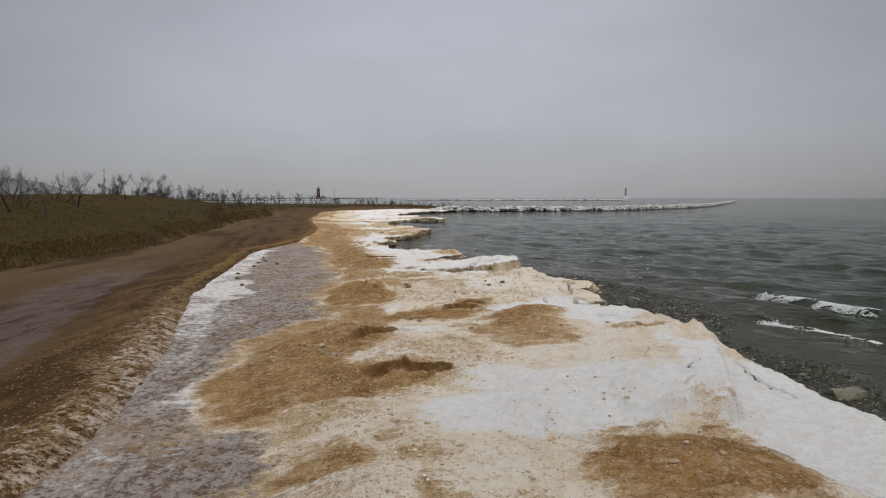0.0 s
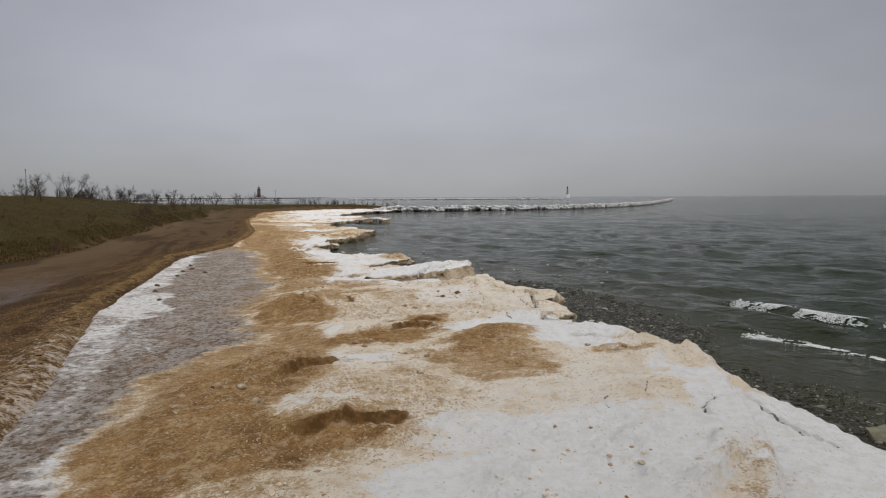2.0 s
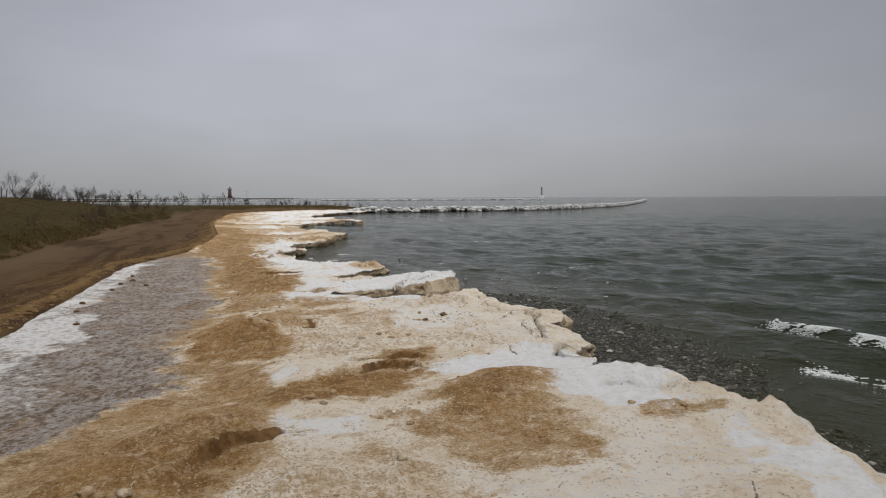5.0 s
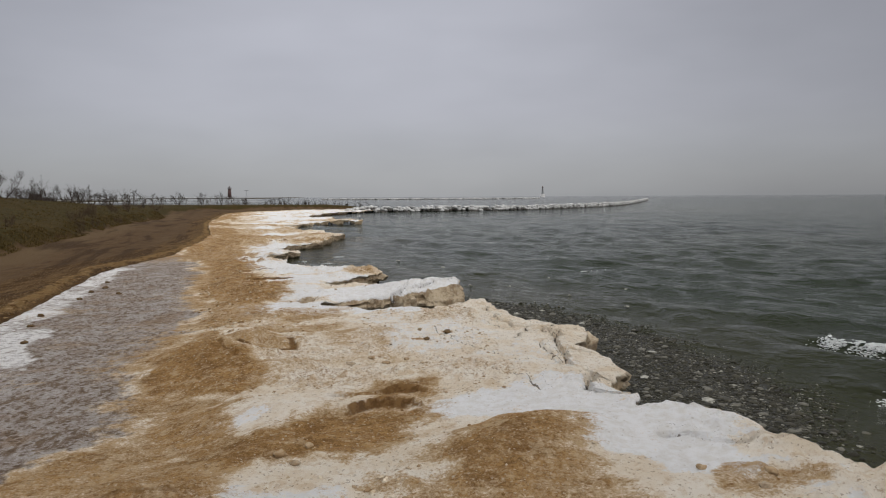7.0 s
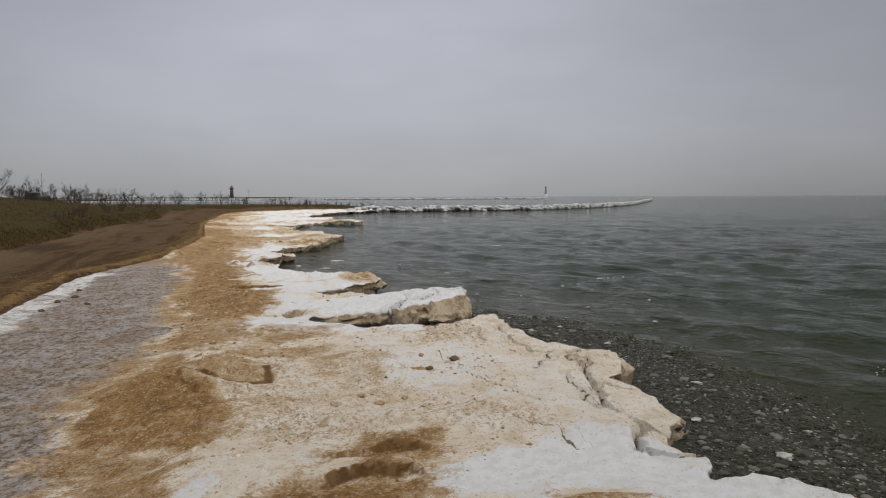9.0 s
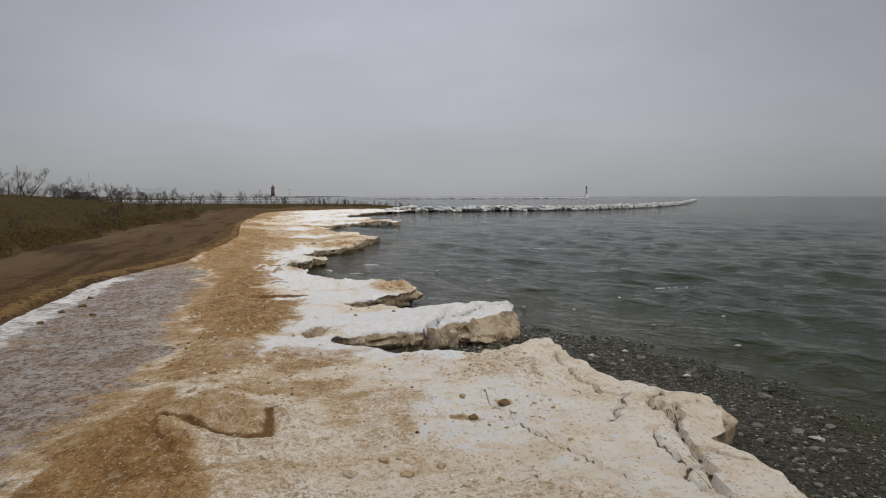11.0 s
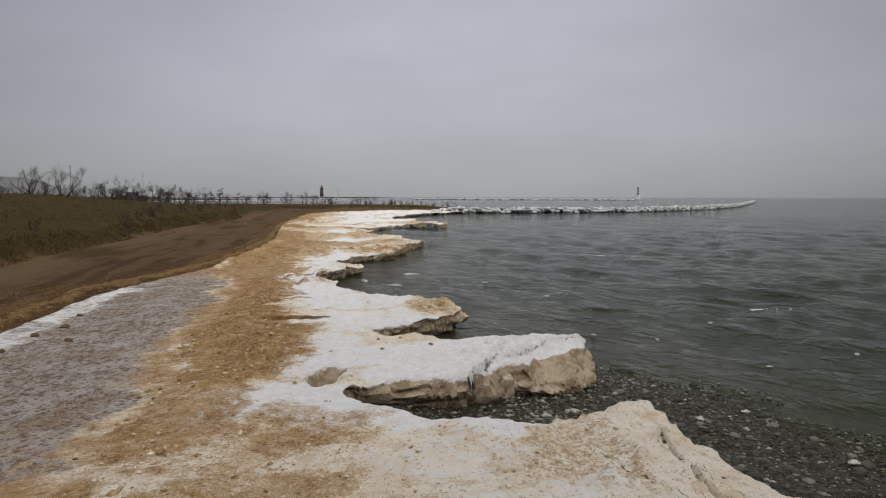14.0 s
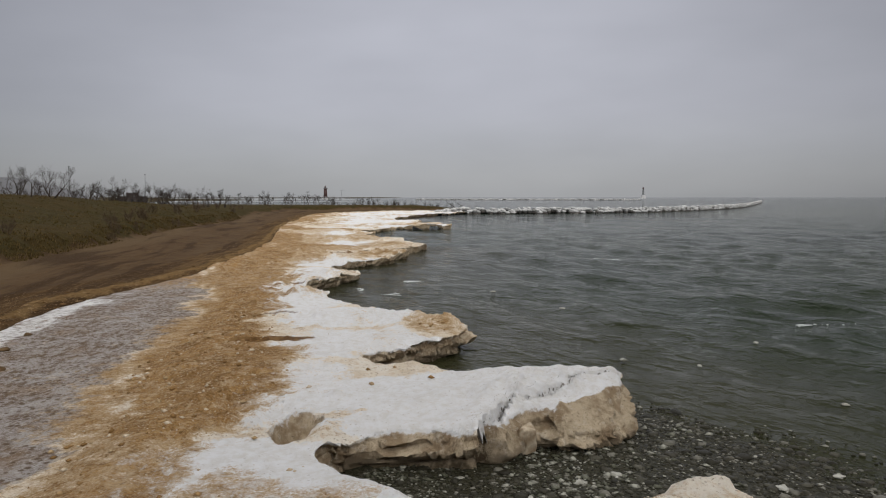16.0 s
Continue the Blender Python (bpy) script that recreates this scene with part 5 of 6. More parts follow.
def scatter_lumps(name, places, sizes, flats, material, label, category, seed, kinds_n=6, shards=False, div=1):
    """Many small lumps, or sharper shards, in one mesh."""
    r = np.random.RandomState(seed)
    vs, fs, n = [], [], 0
    which = r.randint(kinds_n, size=len(places))
    turn, long = r.uniform(0, 6.28, len(places)), r.uniform(0.8, 1.4, len(places))
    for k in range(kinds_n):
        bm = lump_shape(seed + k, 1.0, 0.32, div)
        bm.verts.index_update()
        sv, sf = np.array([v.co[:] for v in bm.verts]), np.array([[v.index for v in f.verts] for f in bm.faces])
        bm.free()
        if shards:
            sv = np.array([(1, 0, 0), (0, 1, 0), (-1, 0, 0), (0, -1, 0), (0, 0, 1), (0, 0, -1)]) * r.uniform(0.7, 1.15, (6, 1)) + r.uniform(-0.25, 0.25, (6, 3))
            sf = np.array([(0, 1, 4), (1, 2, 4), (2, 3, 4), (3, 0, 4), (1, 0, 5), (2, 1, 5), (3, 2, 5), (0, 3, 5)])
        at, s, f = places[which == k], sizes[which == k][:, None], flats[which == k][:, None]
        c, d = np.cos(turn[which == k])[:, None], np.sin(turn[which == k])[:, None]
        wx, wy, wz = sv[None, :, 0] * s * long[which == k][:, None], sv[None, :, 1] * s, sv[None, :, 2] * s * f
        vs.append(np.stack([wx * c - wy * d + at[:, 0:1], wx * d + wy * c + at[:, 1:2], wz + at[:, 2:3]], -1).reshape(-1, 3))
        fs.append((sf[None] + n + len(sv) * np.arange(len(at))[:, None, None]).reshape(-1, 3))
        n += len(sv) * len(at)
    ob = mesh_object(name, np.concatenate(vs), np.concatenate(fs), material)
    return tagged(ob, label, category, kind="stuff")


r = np.random.RandomState(12)
# brash ice along the shelf
N = 90000
bx, by = r.uniform(-2, 17, N), r.uniform(15, 54, N)
d, _, _ = to_line(bx, by, SHORE[::2])
dense = step(-0.9, 1.6, BRASH_OUT(by) - bx + 1.6 * fbm(bx, by, 2.4, 5, 501, 0.6))
keepers = ~landward(bx, by) & (r.rand(N) < dense)
bx, by, d = bx[keepers], by[keepers], d[keepers]
size = 0.014 + 0.046 * r.rand(len(bx)) ** 2.4 + 0.09 * (r.rand(len(bx)) > np.where(by > 42, 0.93, 0.97)) * r.rand(len(bx)) ** 1.5
scatter_lumps("brash_ice", np.stack([bx, by, lake_z(bx, by, 0.2) * calm(d) - 0.025 + 0.01 * r.rand(len(bx))], 1), size, 0.22 + 0.2 * r.rand(len(bx)), BRASH,
              "grey wet lumps of brash ice afloat by the shelf", "brash ice", 40, 12, True)
# rounded floes among the brash
N = 34000
bx, by = r.uniform(-2, 17, N), r.uniform(15, 54, N)
d, _, _ = to_line(bx, by, SHORE[::2])
keepers = ~landward(bx, by) & (d > 0.12) & (r.rand(N) < step(-0.4, 2.0, BRASH_OUT(by) - bx + 1.6 * fbm(bx, by, 2.2, 4, 503, 0.6)))
bx, by, d = bx[keepers], by[keepers], d[keepers]
size = 0.022 + 0.035 * r.rand(len(bx)) ** 2 + 0.10 * r.rand(len(bx)) ** 9
FLOES = loose("ice_floes", ((0.016, 0.015, 0.010), (0.021, 0.019, 0.013), (0.027, 0.025, 0.017), (0.036, 0.033, 0.023), (0.050, 0.046, 0.034), (0.066, 0.062, 0.046), (0.15, 0.143, 0.12)), 0.4, 0.12, 9.0)
scatter_lumps("ice_floes", np.stack([bx, by, lake_z(bx, by, 0.2) * calm(d) - 0.014 - 0.1 * size], 1), size, 0.32 + 0.2 * r.rand(len(bx)), FLOES,
              "rounded wet grey-green ice floes crowded by the shelf", "ice floes", 46, 8, False, 2)
# pale melting chunks crowded in the inlet under the ledge
N = 5000
bx, by = r.uniform(-1.4, 7.5, N), r.uniform(42.0, 48.5, N)
d, _, _ = to_line(bx, by, SHORE[::2])
keepers = ~landward(bx, by) & (d > 0.1) & (r.rand(N) < 0.75 * step(-0.25, 0.25, fbm(bx, by, 1.6, 3, 507)) * step(7.5, 4.5, bx))
bx, by, d = bx[keepers], by[keepers], d[keepers]
size = 0.03 + 0.09 * r.rand(len(bx)) ** 4
CHUNKS = loose("melting_ice", ((0.045, 0.045, 0.028), (0.065, 0.066, 0.044), (0.09, 0.09, 0.065), (0.13, 0.13, 0.10), (0.32, 0.315, 0.27)), 0.3, 0.2, 9.0)
scatter_lumps("ice_chunks", np.stack([bx, by, lake_z(bx, by, 0.2) * calm(d) - 0.01], 1), size, 0.3 + 0.25 * r.rand(len(bx)), CHUNKS,
              "pale green-grey melting ice chunks in the inlet", "ice chunks", 52, 12, True)
# clods and pebbles on the shelf ice
N = 42000
bx, by = r.uniform(-8.5, 8.5, N), 8 + 62 * r.rand(N) ** 1.3
sandy = np.maximum(patches(bx, by, SAND, 325), brown_sheets(bx, by, 326))
snowy = np.clip(np.maximum(patches(bx, by, SNOW, 315), outlined(bx, by, WHITE, 316)), 0, 1)
want = (0.005 + 0.5 * sandy + 0.4 * step(0.05, 0.35, fbm(bx, by, 2.2, 3, 510)) * (bx > -4) * (bx < 3.5)) * (1 - 0.93 * snowy)
d, _, _ = to_line(bx, by, SHORE[::2])
keepers = landward(bx, by) & (r.rand(N) < want * (0.3 + 0.7 * step(30, 40, by))) & (d > 0.5) & (bx > PAN_RIGHT(by) - 0.5)
bx, by = bx[keepers], by[keepers]
size = (0.010 + 0.055 * r.rand(len(bx)) ** 4) * (0.7 + 0.8 * step(30, 46, by))
scatter_lumps("clods", np.stack([bx, by, ice_z(bx, by) + 0.3 * size], 1), size, 0.5 + 0.3 * r.rand(len(bx)), CLODS,
              "small frozen clods and pebbles on the shelf ice", "clods", 60, 12, True)

# crumbled ice crust in the rough stretches
N = 20000
bx, by = r.uniform(-5, 4.5, N), 9 + 36 * r.rand(N)
want = step(-0.05, 0.30, fbm(bx, by, 2.0, 5, 329, 0.70) + 0.25 * fbm(bx, by, 0.9, 3, 515)) * (1 - 0.9 * np.clip(np.maximum(patches(bx, by, SNOW, 315), outlined(bx, by, WHITE, 316)), 0, 1)) * (bx > PAN_RIGHT(by) + 0.4) * np.clip(1 - 1.8 * brown_sheets(bx, by, 326), 0, 1)
keepers = landward(bx, by) & (r.rand(N) < want)
bx, by = bx[keepers], by[keepers]
size = 0.012 + 0.06 * r.rand(len(bx)) ** 4.5
scatter_lumps("ice_crumbs", np.stack([bx, by, ice_z(bx, by) + 0.15 * size], 1), size, 0.45 + 0.3 * r.rand(len(bx)), CRUMB,
              "cream crumbs of broken ice crust on the shelf", "ice crumbs", 90, 12, True)


def single(name, x, y, z, rx, ry, rz, turn, seed, material, label, category, group="", rough=0.3):
    ob = part(name, lump_shape(seed, 1.0, rough, 3), material, smooth=True)
    ob.matrix_basis = pose(x, y, z, 0, 0, turn) @ Matrix.Diagonal((rx, ry, rz, 1))
    return tagged(ob, label, category, group)


def on_ice(x, y):
    return float(ice_z(np.array([float(x)]), np.array([float(y)]))[0])


for k, (x, y, size) in enumerate(((4.2, 15.4, 0.07), (3.2, 36.8, 0.15), (2.4, 35.9, 0.12), (1.2, 34.9, 0.06), (-4.3, 38.7, 0.11), (3.9, 11.3, 0.09), (4.3, 11.9, 0.07),
                                  (4.8, 11.5, 0.09), (-4.4, 21.4, 0.16), (-3.8, 21.3, 0.13), (-5.2, 21.2, 0.10), (-5.1, 20.2, 0.09), (-3.2, 20.0, 0.14), (-4.9, 19.7, 0.10),
                                  (-1.2, 26.5, 0.13), (-0.9, 26.1, 0.10), (-0.7, 26.9, 0.09), (6.9, 24.0, 0.12), (6.5, 23.5, 0.10), (5.9, 24.4, 0.09), (1.0, 24.2, 0.10),
                                  (0.7, 22.2, 0.11), (2.3, 37.4, 0.10), (0.6, 33.9, 0.12), (0.0, 33.4, 0.13), (1.0, 33.2, 0.12), (1.6, 33.5, 0.09), (-3.1, 48.6, 0.10), (-1.0, 49.6, 0.08), (-12.6, 52.3, 0.16), (-14.2, 54.9, 0.17), (-14.3, 53.1, 0.16), (-13.9, 50.5, 0.17), (-13.6, 45.5, 0.16), (-15.0, 57.5, 0.16), (-12.9, 43.0, 0.14), (-11.6, 39.6, 0.15))):
    size *= 0.78
    single("stone", x, y, on_ice(x, y) + size * 0.22, size * 1.25, size, size * 0.65, 37 * k, k, DARKSTONE if k in (1, 2, 3) or k > 28 else STONE if k % 3 else BLOCK,
           "brownish frozen stone lying on the shelf ice", "stone", "stones on the ice")


# ---- the ledge's broken blocks, larger drift ice, foam ----
def broken_block(x, y, z, sx, sy, sz, turn, tip, seed, material, label):
    """An angular broken piece: the hull of random points, roughened."""
    rng2 = random.Random(seed)
    bm = bmesh.new()
    for _ in range(16):
        p = Vector((rng2.uniform(-1, 1), rng2.uniform(-1, 1), rng2.uniform(-1, 1)))
        p = p * (1.0 / max(abs(p.x), abs(p.y), abs(p.z)) * rng2.uniform(0.75, 1.0))
        bm.verts.new((p.x * sx, p.y * sy, p.z * sz))
    hull = bmesh.ops.convex_hull(bm, input=bm.verts)
    bmesh.ops.delete(bm, geom=[v for v in hull["geom_interior"] if isinstance(v, bmesh.types.BMVert)], context="VERTS")
    bmesh.ops.bevel(bm, geom=list(bm.edges), offset=0.05, segments=1, affect="EDGES", clamp_overlap=True)
    bmesh.ops.triangulate(bm, faces=list(bm.faces))
    for _ in range(2):
        bmesh.ops.subdivide_edges(bm, edges=[e for e in bm.edges if e.calc_length() > 0.10], cuts=1, use_grid_fill=True)
        bmesh.ops.triangulate(bm, faces=list(bm.faces))
    for v in bm.verts:
        v.co += Vector((noise.noise(v.co * 3.0 + Vector((seed, 0, 0))), noise.noise(v.co * 3.0 + Vector((0, seed, 0))), noise.noise(v.co * 3.0 + Vector((0, 0, seed))))) * 0.07
        v.co += v.co.normalized() * noise.noise(v.co * 9.0) * 0.03
    ob = part("ice_block", bm, material, smooth=True)
    ob.data.set_sharp_from_angle(angle=radians(30))
    ob.matrix_basis = pose(x, y, z, tip, 0.6 * tip, turn)
    return tagged(ob, label, "ice block", "fallen ice blocks")


broken_block(2.62, 46.62, 0.28, 0.36, 0.26, 0.40, 30, 14, 3, BLOCK, "broken tan ice block leaning on the ledge")
broken_block(6.36, 28.75, 0.24, 0.34, 0.46, 0.40, 10, 10, 16, SNOWY, "white broken ice block at the shelf edge")
broken_block(7.75, 36.3, 0.40, 0.42, 0.50, 0.42, 15, 7, 41, BLOCK, "cream broken ice block at the shelf edge")
broken_block(1.55, 57.0, 0.30, 0.55, 0.45, 0.36, 20, 10, 55, BLOCK, "tan ice block breaking off the ledge")
broken_block(11.2, 18.6, -0.10, 0.65, 0.42, 0.26, 12, 4, 34, SOAKED, "wet greenish ice block awash beside the shelf")
for k, (x, y, size) in enumerate(((9.6, 42.0, 0.22), (8.9, 38.9, 0.26), (9.4, 30.8, 0.3), (9.0, 27.6, 0.25), (8.8, 45.4, 0.2), (7.4, 44.8, 0.24), (10.3, 36.4, 0.26), (8.7, 33.3, 0.22),
                                  (6.9, 55.2, 0.24), (9.2, 54.4, 0.16), (11.6, 50.2, 0.18), (13.2, 46.0, 0.22), (12.6, 58.0, 0.2), (4.4, 45.4, 0.22), (3.6, 45.0, 0.2), (2.6, 44.3, 0.18), (15.5, 52.0, 0.18),
                                  (3.4, 72.0, 0.3), (6.5, 66.0, 0.25), (9.9, 22.6, 0.24))):
    single("drift_ice", x, y, 0.0, size * 0.6, size * 0.42, size * 0.2, 51 * k, k + 70, PALEICE, "small pale piece of drift ice afloat in the lake", "drift ice", "drift ice", 0.4)


def foam_strip(points, wide, seed, label, n=5000):
    """A broken line of foam: many small lumps along a crest."""
    r = np.random.RandomState(seed)
    line_pts = smooth_line(points, 30)
    at = line_pts[r.randint(len(line_pts), size=n)]
    x, y = at[:, 0] - wide * np.abs(r.randn(n)) + 0.1 * r.randn(n), at[:, 1] + wide * r.randn(n) * 0.6
    ok = fbm(x, y, 0.9, 5, seed, 0.7) > 0.04
    x, y = x[ok], y[ok]
    ob = scatter_lumps("wave_foam", np.stack([x, y, lake_z(x, y, 0.2) + 0.01], 1), 0.014 + 0.045 * r.rand(len(x)) ** 2, 0.35 + 0 * x, FOAM, label, "foam", seed)
    return ob


foam_strip([(17.7, 37.0), (18.4, 35.0), (19.1, 32.8), (20.2, 30.6)], 0.42, 301, "white foam of a small breaking wave", 7000)
foam_strip([(14.8, 30.4), (15.8, 28.0), (16.8, 25.6)], 0.34, 302, "white foam of a small breaking wave", 4500)
foam_strip([(-3.6, 73.5), (-2.8, 72.2), (-1.8, 71.0)], 0.5, 303, "white foam of a wave striking the ice")
foam_strip([(16.5, 62.0), (17.4, 61.4), (18.2, 61.2)], 0.2, 305, "small whitecap out on the lake", 1200)
foam_strip([(14.6, 96.0), (16.2, 95.4)], 0.3, 306, "small whitecap out on the lake", 1200)
foam_strip([(-2.2, 77.0), (-1.6, 77.2), (-1.0, 77.6)], 0.25, 304, "white foam of a wave striking the ice")


# ---- far works: breakwaters, piers, lights, masts, buildings ----
def box(bm, x0, y0, z0, x1, y1, z1):
    made = bmesh.ops.create_cube(bm, size=1.0, matrix=Matrix.Translation(((x0 + x1) / 2, (y0 + y1) / 2, (z0 + z1) / 2)) @ Matrix.Diagonal((x1 - x0, y1 - y0, z1 - z0, 1)))
    return made["verts"]


def cone(bm, z0, z1, r0, r1, sides=16, at=(0, 0)):
    bmesh.ops.create_cone(bm, cap_ends=True, segments=sides, radius1=r0, radius2=r1, depth=z1 - z0, matrix=Matrix.Translation((at[0], at[1], (z0 + z1) / 2)))


def rubble(name, path, wide, tall, stone_size, seed, label):
    """A breakwater of dumped rock: boulders along a path, with a crust of snow on the top."""
    r = np.random.RandomState(seed)
    pts = smooth_line(path, 24)
    lengths = np.concatenate([[0], np.cumsum(np.hypot(*np.diff(pts, axis=0).T))])
    n = int(lengths[-1] / stone_size * 6)
    u = r.rand(n) * lengths[-1]
    cx, cy = np.interp(u, lengths, pts[:, 0]), np.interp(u, lengths, pts[:, 1])
    off = r.uniform(-1, 1, n)
    z = tall * (1 - np.abs(off) ** 1.3) * (0.75 + 0.4 * r.rand(n)) - 0.3
    root = new(name)
    rocks = scatter_lumps("boulder_core", np.stack([cx + 0.3 * wide * off, cy + wide * off, z - 0.5], 1), stone_size * (0.5 + 0.5 * r.rand(n)), 0.75 + 0 * u, ROCK, "dark wet boulders", "rock", seed)
    crust_at = np.abs(off) < 0.75
    crust = scatter_lumps("snow_crust", np.stack([cx + 0.3 * wide * off * 0.9, cy + wide * off * 0.9, z + 0.12 * tall], 1)[crust_at], (stone_size * (0.6 + 0.6 * r.rand(n)))[crust_at], 0.5 + 0 * u[crust_at], CRUST, "white snow and spray ice", "snow", seed + 3)
    for o in (rocks, crust):
        o.parent = root
        del o["category"]
    return tagged(root, label, "breakwater")


rubble("breakwater", [(-4, 250), (30, 258), (70, 276), (108, 322), (140, 372), (170, 432), (235, 570), (300, 712)], 2.6, 1.7, 0.95, 81, "snow-crusted rock breakwater running out into the lake")
rubble("outer_breakwater", [(-62, 1176), (0, 1160), (120, 1130), (285, 1096)], 4, 1.6, 1.8, 92, "distant low snow-covered outer breakwater")
rubble("driftwood_bank", [(-4, 262), (4, 266), (12, 268)], 1.5, 1.2, 0.8, 97, "snowy rock heap at the root of the breakwater")


def lighthouse(x, y, z, tall, wide):
    """Round iron tower on a pier: shaft, gallery, lantern and roof."""
    root = new("lighthouse")
    bm = bmesh.new()
    cone(bm, 0, tall * 0.76, wide * 0.56, wide * 0.44, 20)
    part("shaft", bm, RED, root, "dark red iron shaft", True)
    bm = bmesh.new()
    cone(bm, tall * 0.76, tall * 0.79, wide * 0.64, wide * 0.64, 20)
    for k in range(12):
        t = k * math.pi / 6
        cone(bm, tall * 0.79, tall * 0.85, 0.06, 0.06, 6, (wide * 0.6 * math.cos(t), wide * 0.6 * math.sin(t)))
    part("gallery", bm, RED, root, "gallery with railing")
    bm = bmesh.new()
    cone(bm, tall * 0.79, tall * 0.91, wide * 0.30, wide * 0.30, 10)
    part("lantern", bm, GREYPAINT, root, "grey lantern room")
    bm = bmesh.new()
    cone(bm, tall * 0.91, tall * 0.99, wide * 0.38, 0.1, 10)
    cone(bm, tall * 0.98, tall * 1.04, 0.12, 0.12, 6)
    part("roof", bm, RED, root)
    bm = bmesh.new()
    box(bm, -wide * 0.9, -wide * 0.8, -1.5, wide * 0.9, wide * 0.8, 0.0)
    part("plinth", bm, SNOWY, root, "snow-covered plinth")
    root.location = (x, y, z)
    return tagged(root, "dark red round lighthouse on a snowy pier", "lighthouse")


lighthouse(-171, 950, 3.4, 16.5, 4.6)


def pierhead_light(x, y, z, tall):
    root = new("pierhead_light")
    bm = bmesh.new()
    cone(bm, 0, tall * 0.30, 4.2, 3.2, 8)
    part("base", bm, SNOWY, root, "ice-coated base")
    bm = bmesh.new()
    cone(bm, tall * 0.26, tall * 0.84, 1.9, 1.0, 4)
    part("tower", bm, GREYPAINT, root, "dark square tapering tower")
    bm = bmesh.new()
    cone(bm, tall * 0.84, tall * 0.87, 1.7, 1.7, 10)
    cone(bm, tall * 0.87, tall * 0.95, 0.9, 0.9, 8)
    cone(bm, tall * 0.95, tall * 1.0, 1.1, 0.1, 8)
    part("lantern", bm, RED, root, "lantern with gallery")
    root.location = (x, y, z)
    return tagged(root, "slim grey pierhead light on an iced base", "lighthouse")


pierhead_light(289, 1095, 2.4, 18.0)


def pier(x0, x1, y, z):
    """A long harbour pier on piles, snow on its deck."""
    root = new("harbour_pier")
    bm = bmesh.new()
    box(bm, x0, y - 3, z - 0.9, x1, y + 3, z)
    part("deck", bm, ROCK, root, "dark timber deck")
    bm = bmesh.new()
    for v in box(bm, x0 + 2, y - 2.6, z, x1 - 2, y + 2.6, z + 0.5):
        v.co.z += 0.0
    part("snow_cover", bm, SNOWY, root, "snow lying on the deck")
    n = int((x1 - x0) / 14)
    bm = bmesh.new()
    cone(bm, -1, z - 0.9, 0.5, 0.5, 6)
    first_pile = part("pile", bm, ROCK, root)
    for k in range(n):
        pile = first_pile if k == 0 else new("pile", first_pile.data)
        pile.parent = root
        pile.location = (x0 + 7 + 14 * k, y - 2, 0)
    return tagged(root, "long dark harbour pier with snow on its deck", "pier")


pier(-430, -132, 900, 4.6)


def snow_flat(name, x0, x1, y0, y1, tall, seed, label):
    xs, ys = np.linspace(x0, x1, 90), np.linspace(y0, y1, 16)
    X, Y = np.meshgrid(xs, ys)
    e = step(0, 0.12, (X - x0) / (x1 - x0)) * step(1, 0.85, (X - x0) / (x1 - x0)) * step(0, 0.3, (Y - y0) / (y1 - y0)) * step(1, 0.7, (Y - y0) / (y1 - y0))
    Z = -0.5 + e * (0.5 + tall * (0.7 + 0.6 * fbm(X, Y, 40, 4, seed)))
    ob = sheet(name, xs, ys, Z, HAZEDSNOW)
    return tagged(ob, label, "snow", kind="structure")


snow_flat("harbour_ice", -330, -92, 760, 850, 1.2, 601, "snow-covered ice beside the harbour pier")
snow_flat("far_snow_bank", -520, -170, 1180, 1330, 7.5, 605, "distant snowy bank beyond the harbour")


def light_mast(x, y, tall, arm, label):
    root = new("lamp_mast")
    bm = bmesh.new()
    cone(bm, 0, tall, 0.22, 0.12, 8)
    part("pole", bm, GREYPAINT, root)
    bm = bmesh.new()
    box(bm, -arm, -0.2, tall - 0.3, arm, 0.2, tall)
    part("head", bm, GREYPAINT, root)
    root.location = (x, y, max(on_ground(x, y), 0.5))
    return tagged(root, label, "mast", "masts")


light_mast(-128, 262, 13.0, 0.25, "tall thin grey mast behind the dune trees")
light_mast(-205, 490, 20.0, 0.3, "tall thin grey mast behind the dune trees")
light_mast(-138, 880, 13.0, 3.0, "lamp mast with a crossbar at the pier end")


def brick_building(x, y):
    """A flat-roofed harbour building with a raised centre, half hidden by trees."""
    root = new("harbour_building")
    WALLS = plain("grey_wall", (0.10, 0.085, 0.08), (0.075, 0.065, 0.062), 0.5, 0.9)
    GLASS = plain("dark_window", (0.03, 0.034, 0.04), (0.02, 0.024, 0.03), 1.0, 0.2)
    bm = bmesh.new()
    box(bm, -5.2, -3, 0, 5.2, 3, 5.0)
    box(bm, -1.2, -3.2, 5.0, 1.2, 3, 6.8)
    part("wall", bm, WALLS, root, "dull brown-grey wall")
    bm = bmesh.new()
    box(bm, -5.4, -3.3, 5.0, -1.25, 3.3, 5.35)
    box(bm, 1.25, -3.3, 5.0, 5.4, 3.3, 5.35)
    part("roof", bm, ROCK, root)
    bm = bmesh.new()
    box(bm, -0.5, -3.06, 0, 0.5, -2.9, 1.4)
    pane = part("window", bm, GLASS, root)
    for k in range(4):
        w = pane if k == 0 else new("window", pane.data)
        w.parent = root
        w.location = (-4.2 + 2.8 * k, 0, 2.6)
    root.location = (x, y, on_ground(x, y) - 0.5)
    return tagged(root, "low brown-grey harbour building behind bare trees", "building")


brick_building(-136, 324)

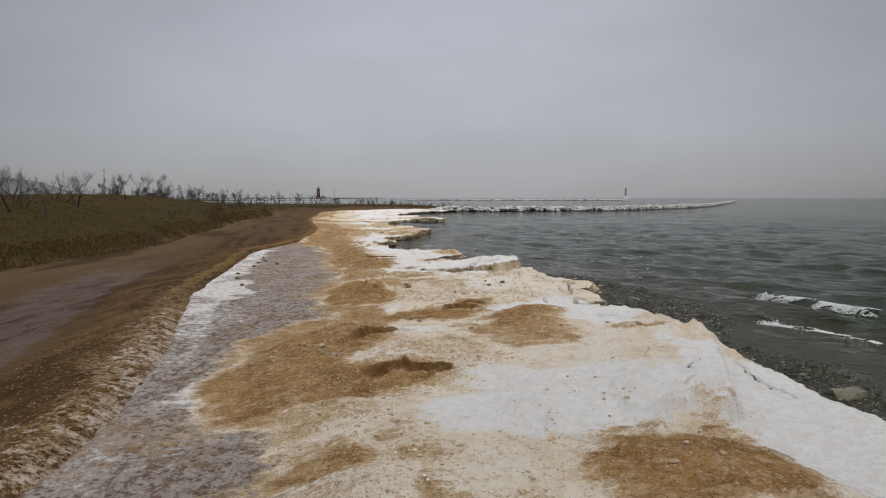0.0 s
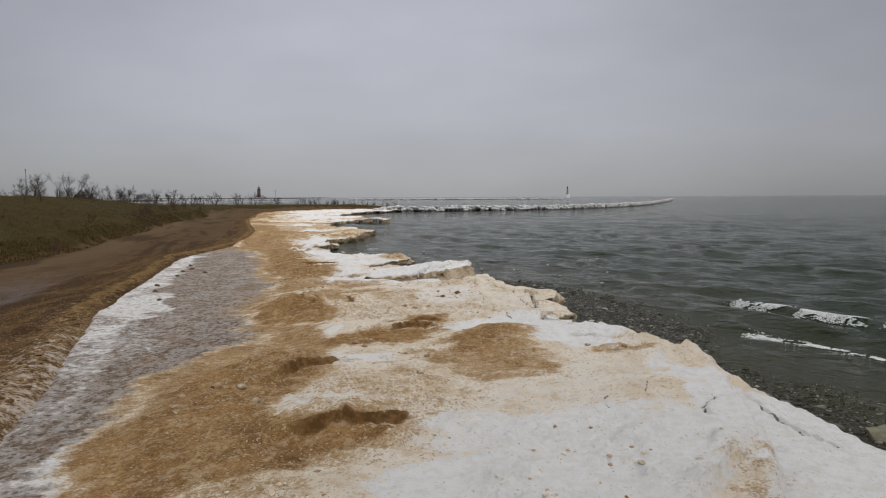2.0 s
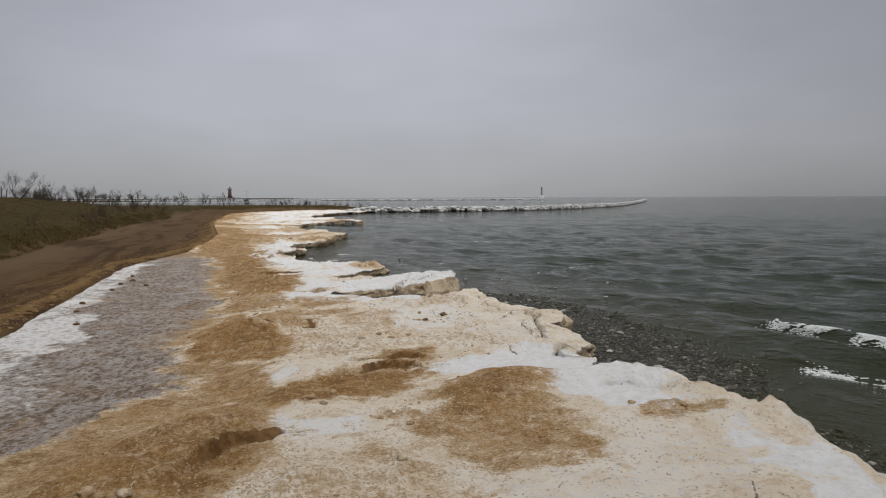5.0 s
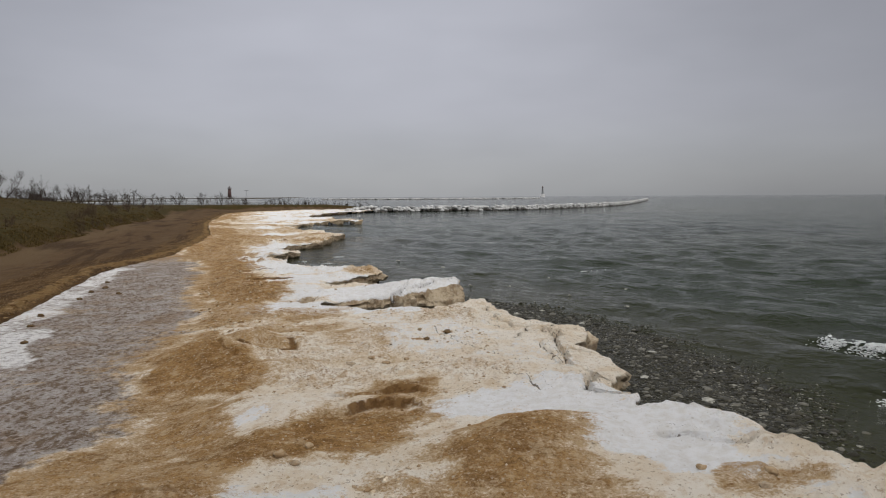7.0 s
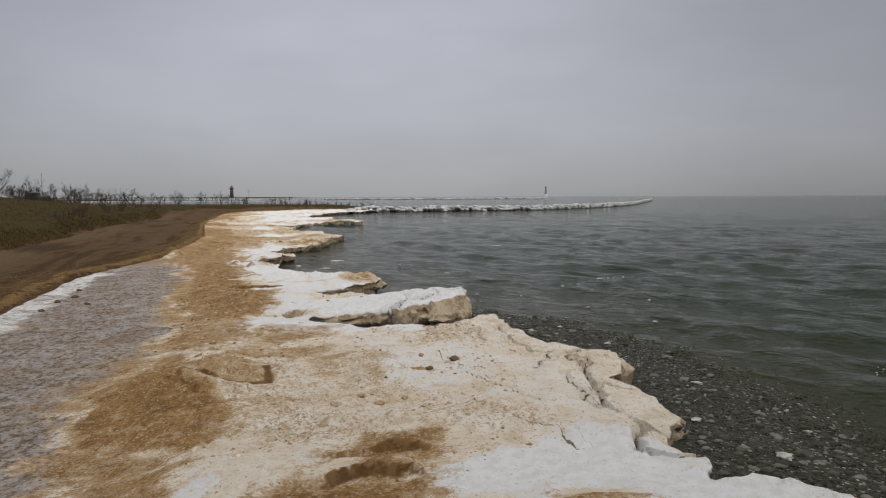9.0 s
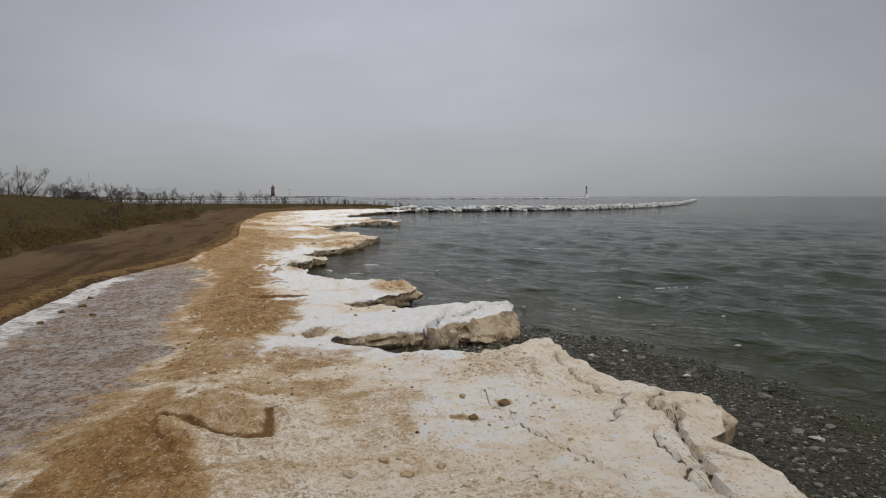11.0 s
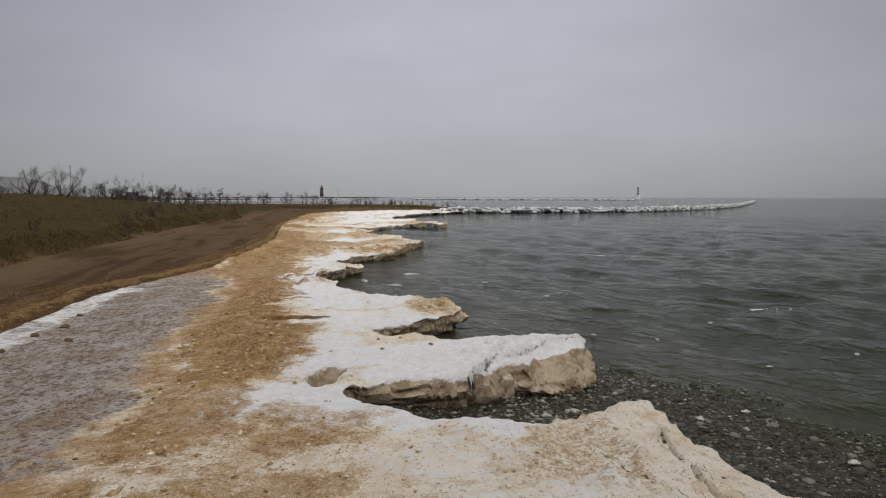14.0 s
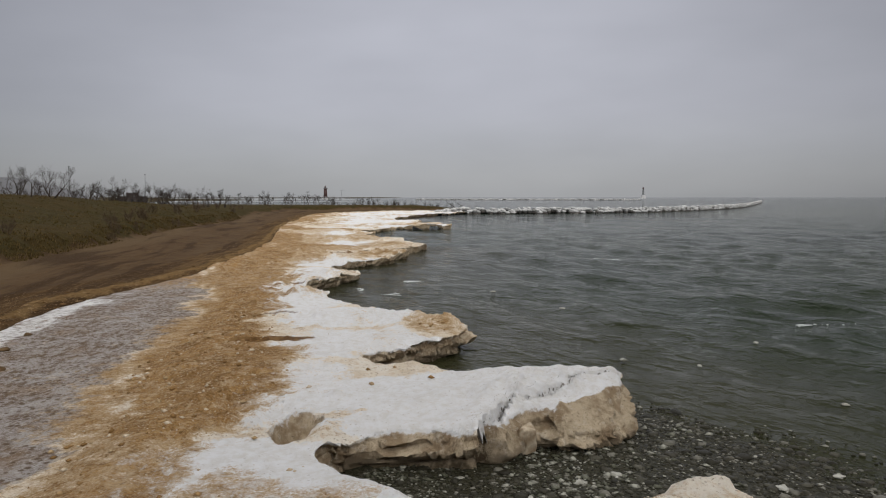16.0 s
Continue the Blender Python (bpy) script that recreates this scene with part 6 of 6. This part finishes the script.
# far dune ridge; its haze is put into the grey of the material
xs, ys = np.linspace(-1500, -420, 80), np.linspace(560, 900, 12)
X, Y = np.meshgrid(xs, ys)
E = step(0, 0.5, (Y - 560) / 340) * step(-420, -560, X)
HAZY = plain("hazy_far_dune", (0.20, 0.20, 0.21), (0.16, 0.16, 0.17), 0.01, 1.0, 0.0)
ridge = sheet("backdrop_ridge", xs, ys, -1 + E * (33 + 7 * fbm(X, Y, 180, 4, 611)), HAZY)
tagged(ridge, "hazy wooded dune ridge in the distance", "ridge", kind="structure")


def driftwood(x, y, z, length, turn, rise, seed):
    rng2 = random.Random(seed)
    wood = ([], [])
    p = Vector((0, 0, 0))
    for k in range(4):
        q = p + Vector((length / 4, rng2.uniform(-0.1, 0.1), rise / 4))
        tube(wood[0], wood[1], p, q, 0.20 - 0.04 * k, 0.16 - 0.04 * k, 6)
        if k > 0:
            tube(wood[0], wood[1], q, q + Vector((0.4, rng2.uniform(-0.4, 0.4), 0.6)), 0.07, 0.03, 4)
        p = q
    ob = mesh_object("driftwood", wood[0], wood[1], BARK)
    ob.matrix_basis = pose(x, y, z, 0, 0, turn)
    return tagged(ob, "grey driftwood log stranded at the shore", "driftwood", "driftwood")


driftwood(3.0, 262, 1.0, 4.5, 160, 2.4, 1)
driftwood(6.0, 264, 1.0, 5.0, 155, 2.6, 2)
driftwood(-1.0, 258, 0.9, 3.5, 20, 1.0, 3)


# crumbled berm of frozen sand along the edge of the ice
r = np.random.RandomState(77)
n = 1300
by = 8 + 104 * r.rand(n)
bs = -0.55 + 0.42 * r.randn(n) - 0.6 * (by < 34) * r.rand(n)
bx = PAN_LEFT(by) + bs
size = 0.025 + 0.14 * r.rand(n) ** 3
BERM = loose("frozen_sand_lumps", ((0.085, 0.046, 0.018), (0.12, 0.066, 0.027), (0.16, 0.094, 0.042), (0.22, 0.138, 0.066), (0.26, 0.175, 0.095)), 0.95, 0.05, 12)
scatter_lumps("sand_lumps", np.stack([bx, by, ground_z(bx, by) + 0.02 * size], 1), size, 0.20 + 0.15 * r.rand(n), BERM,
              "crumbled frozen sand lumps along the ice edge", "sand lumps", 140)
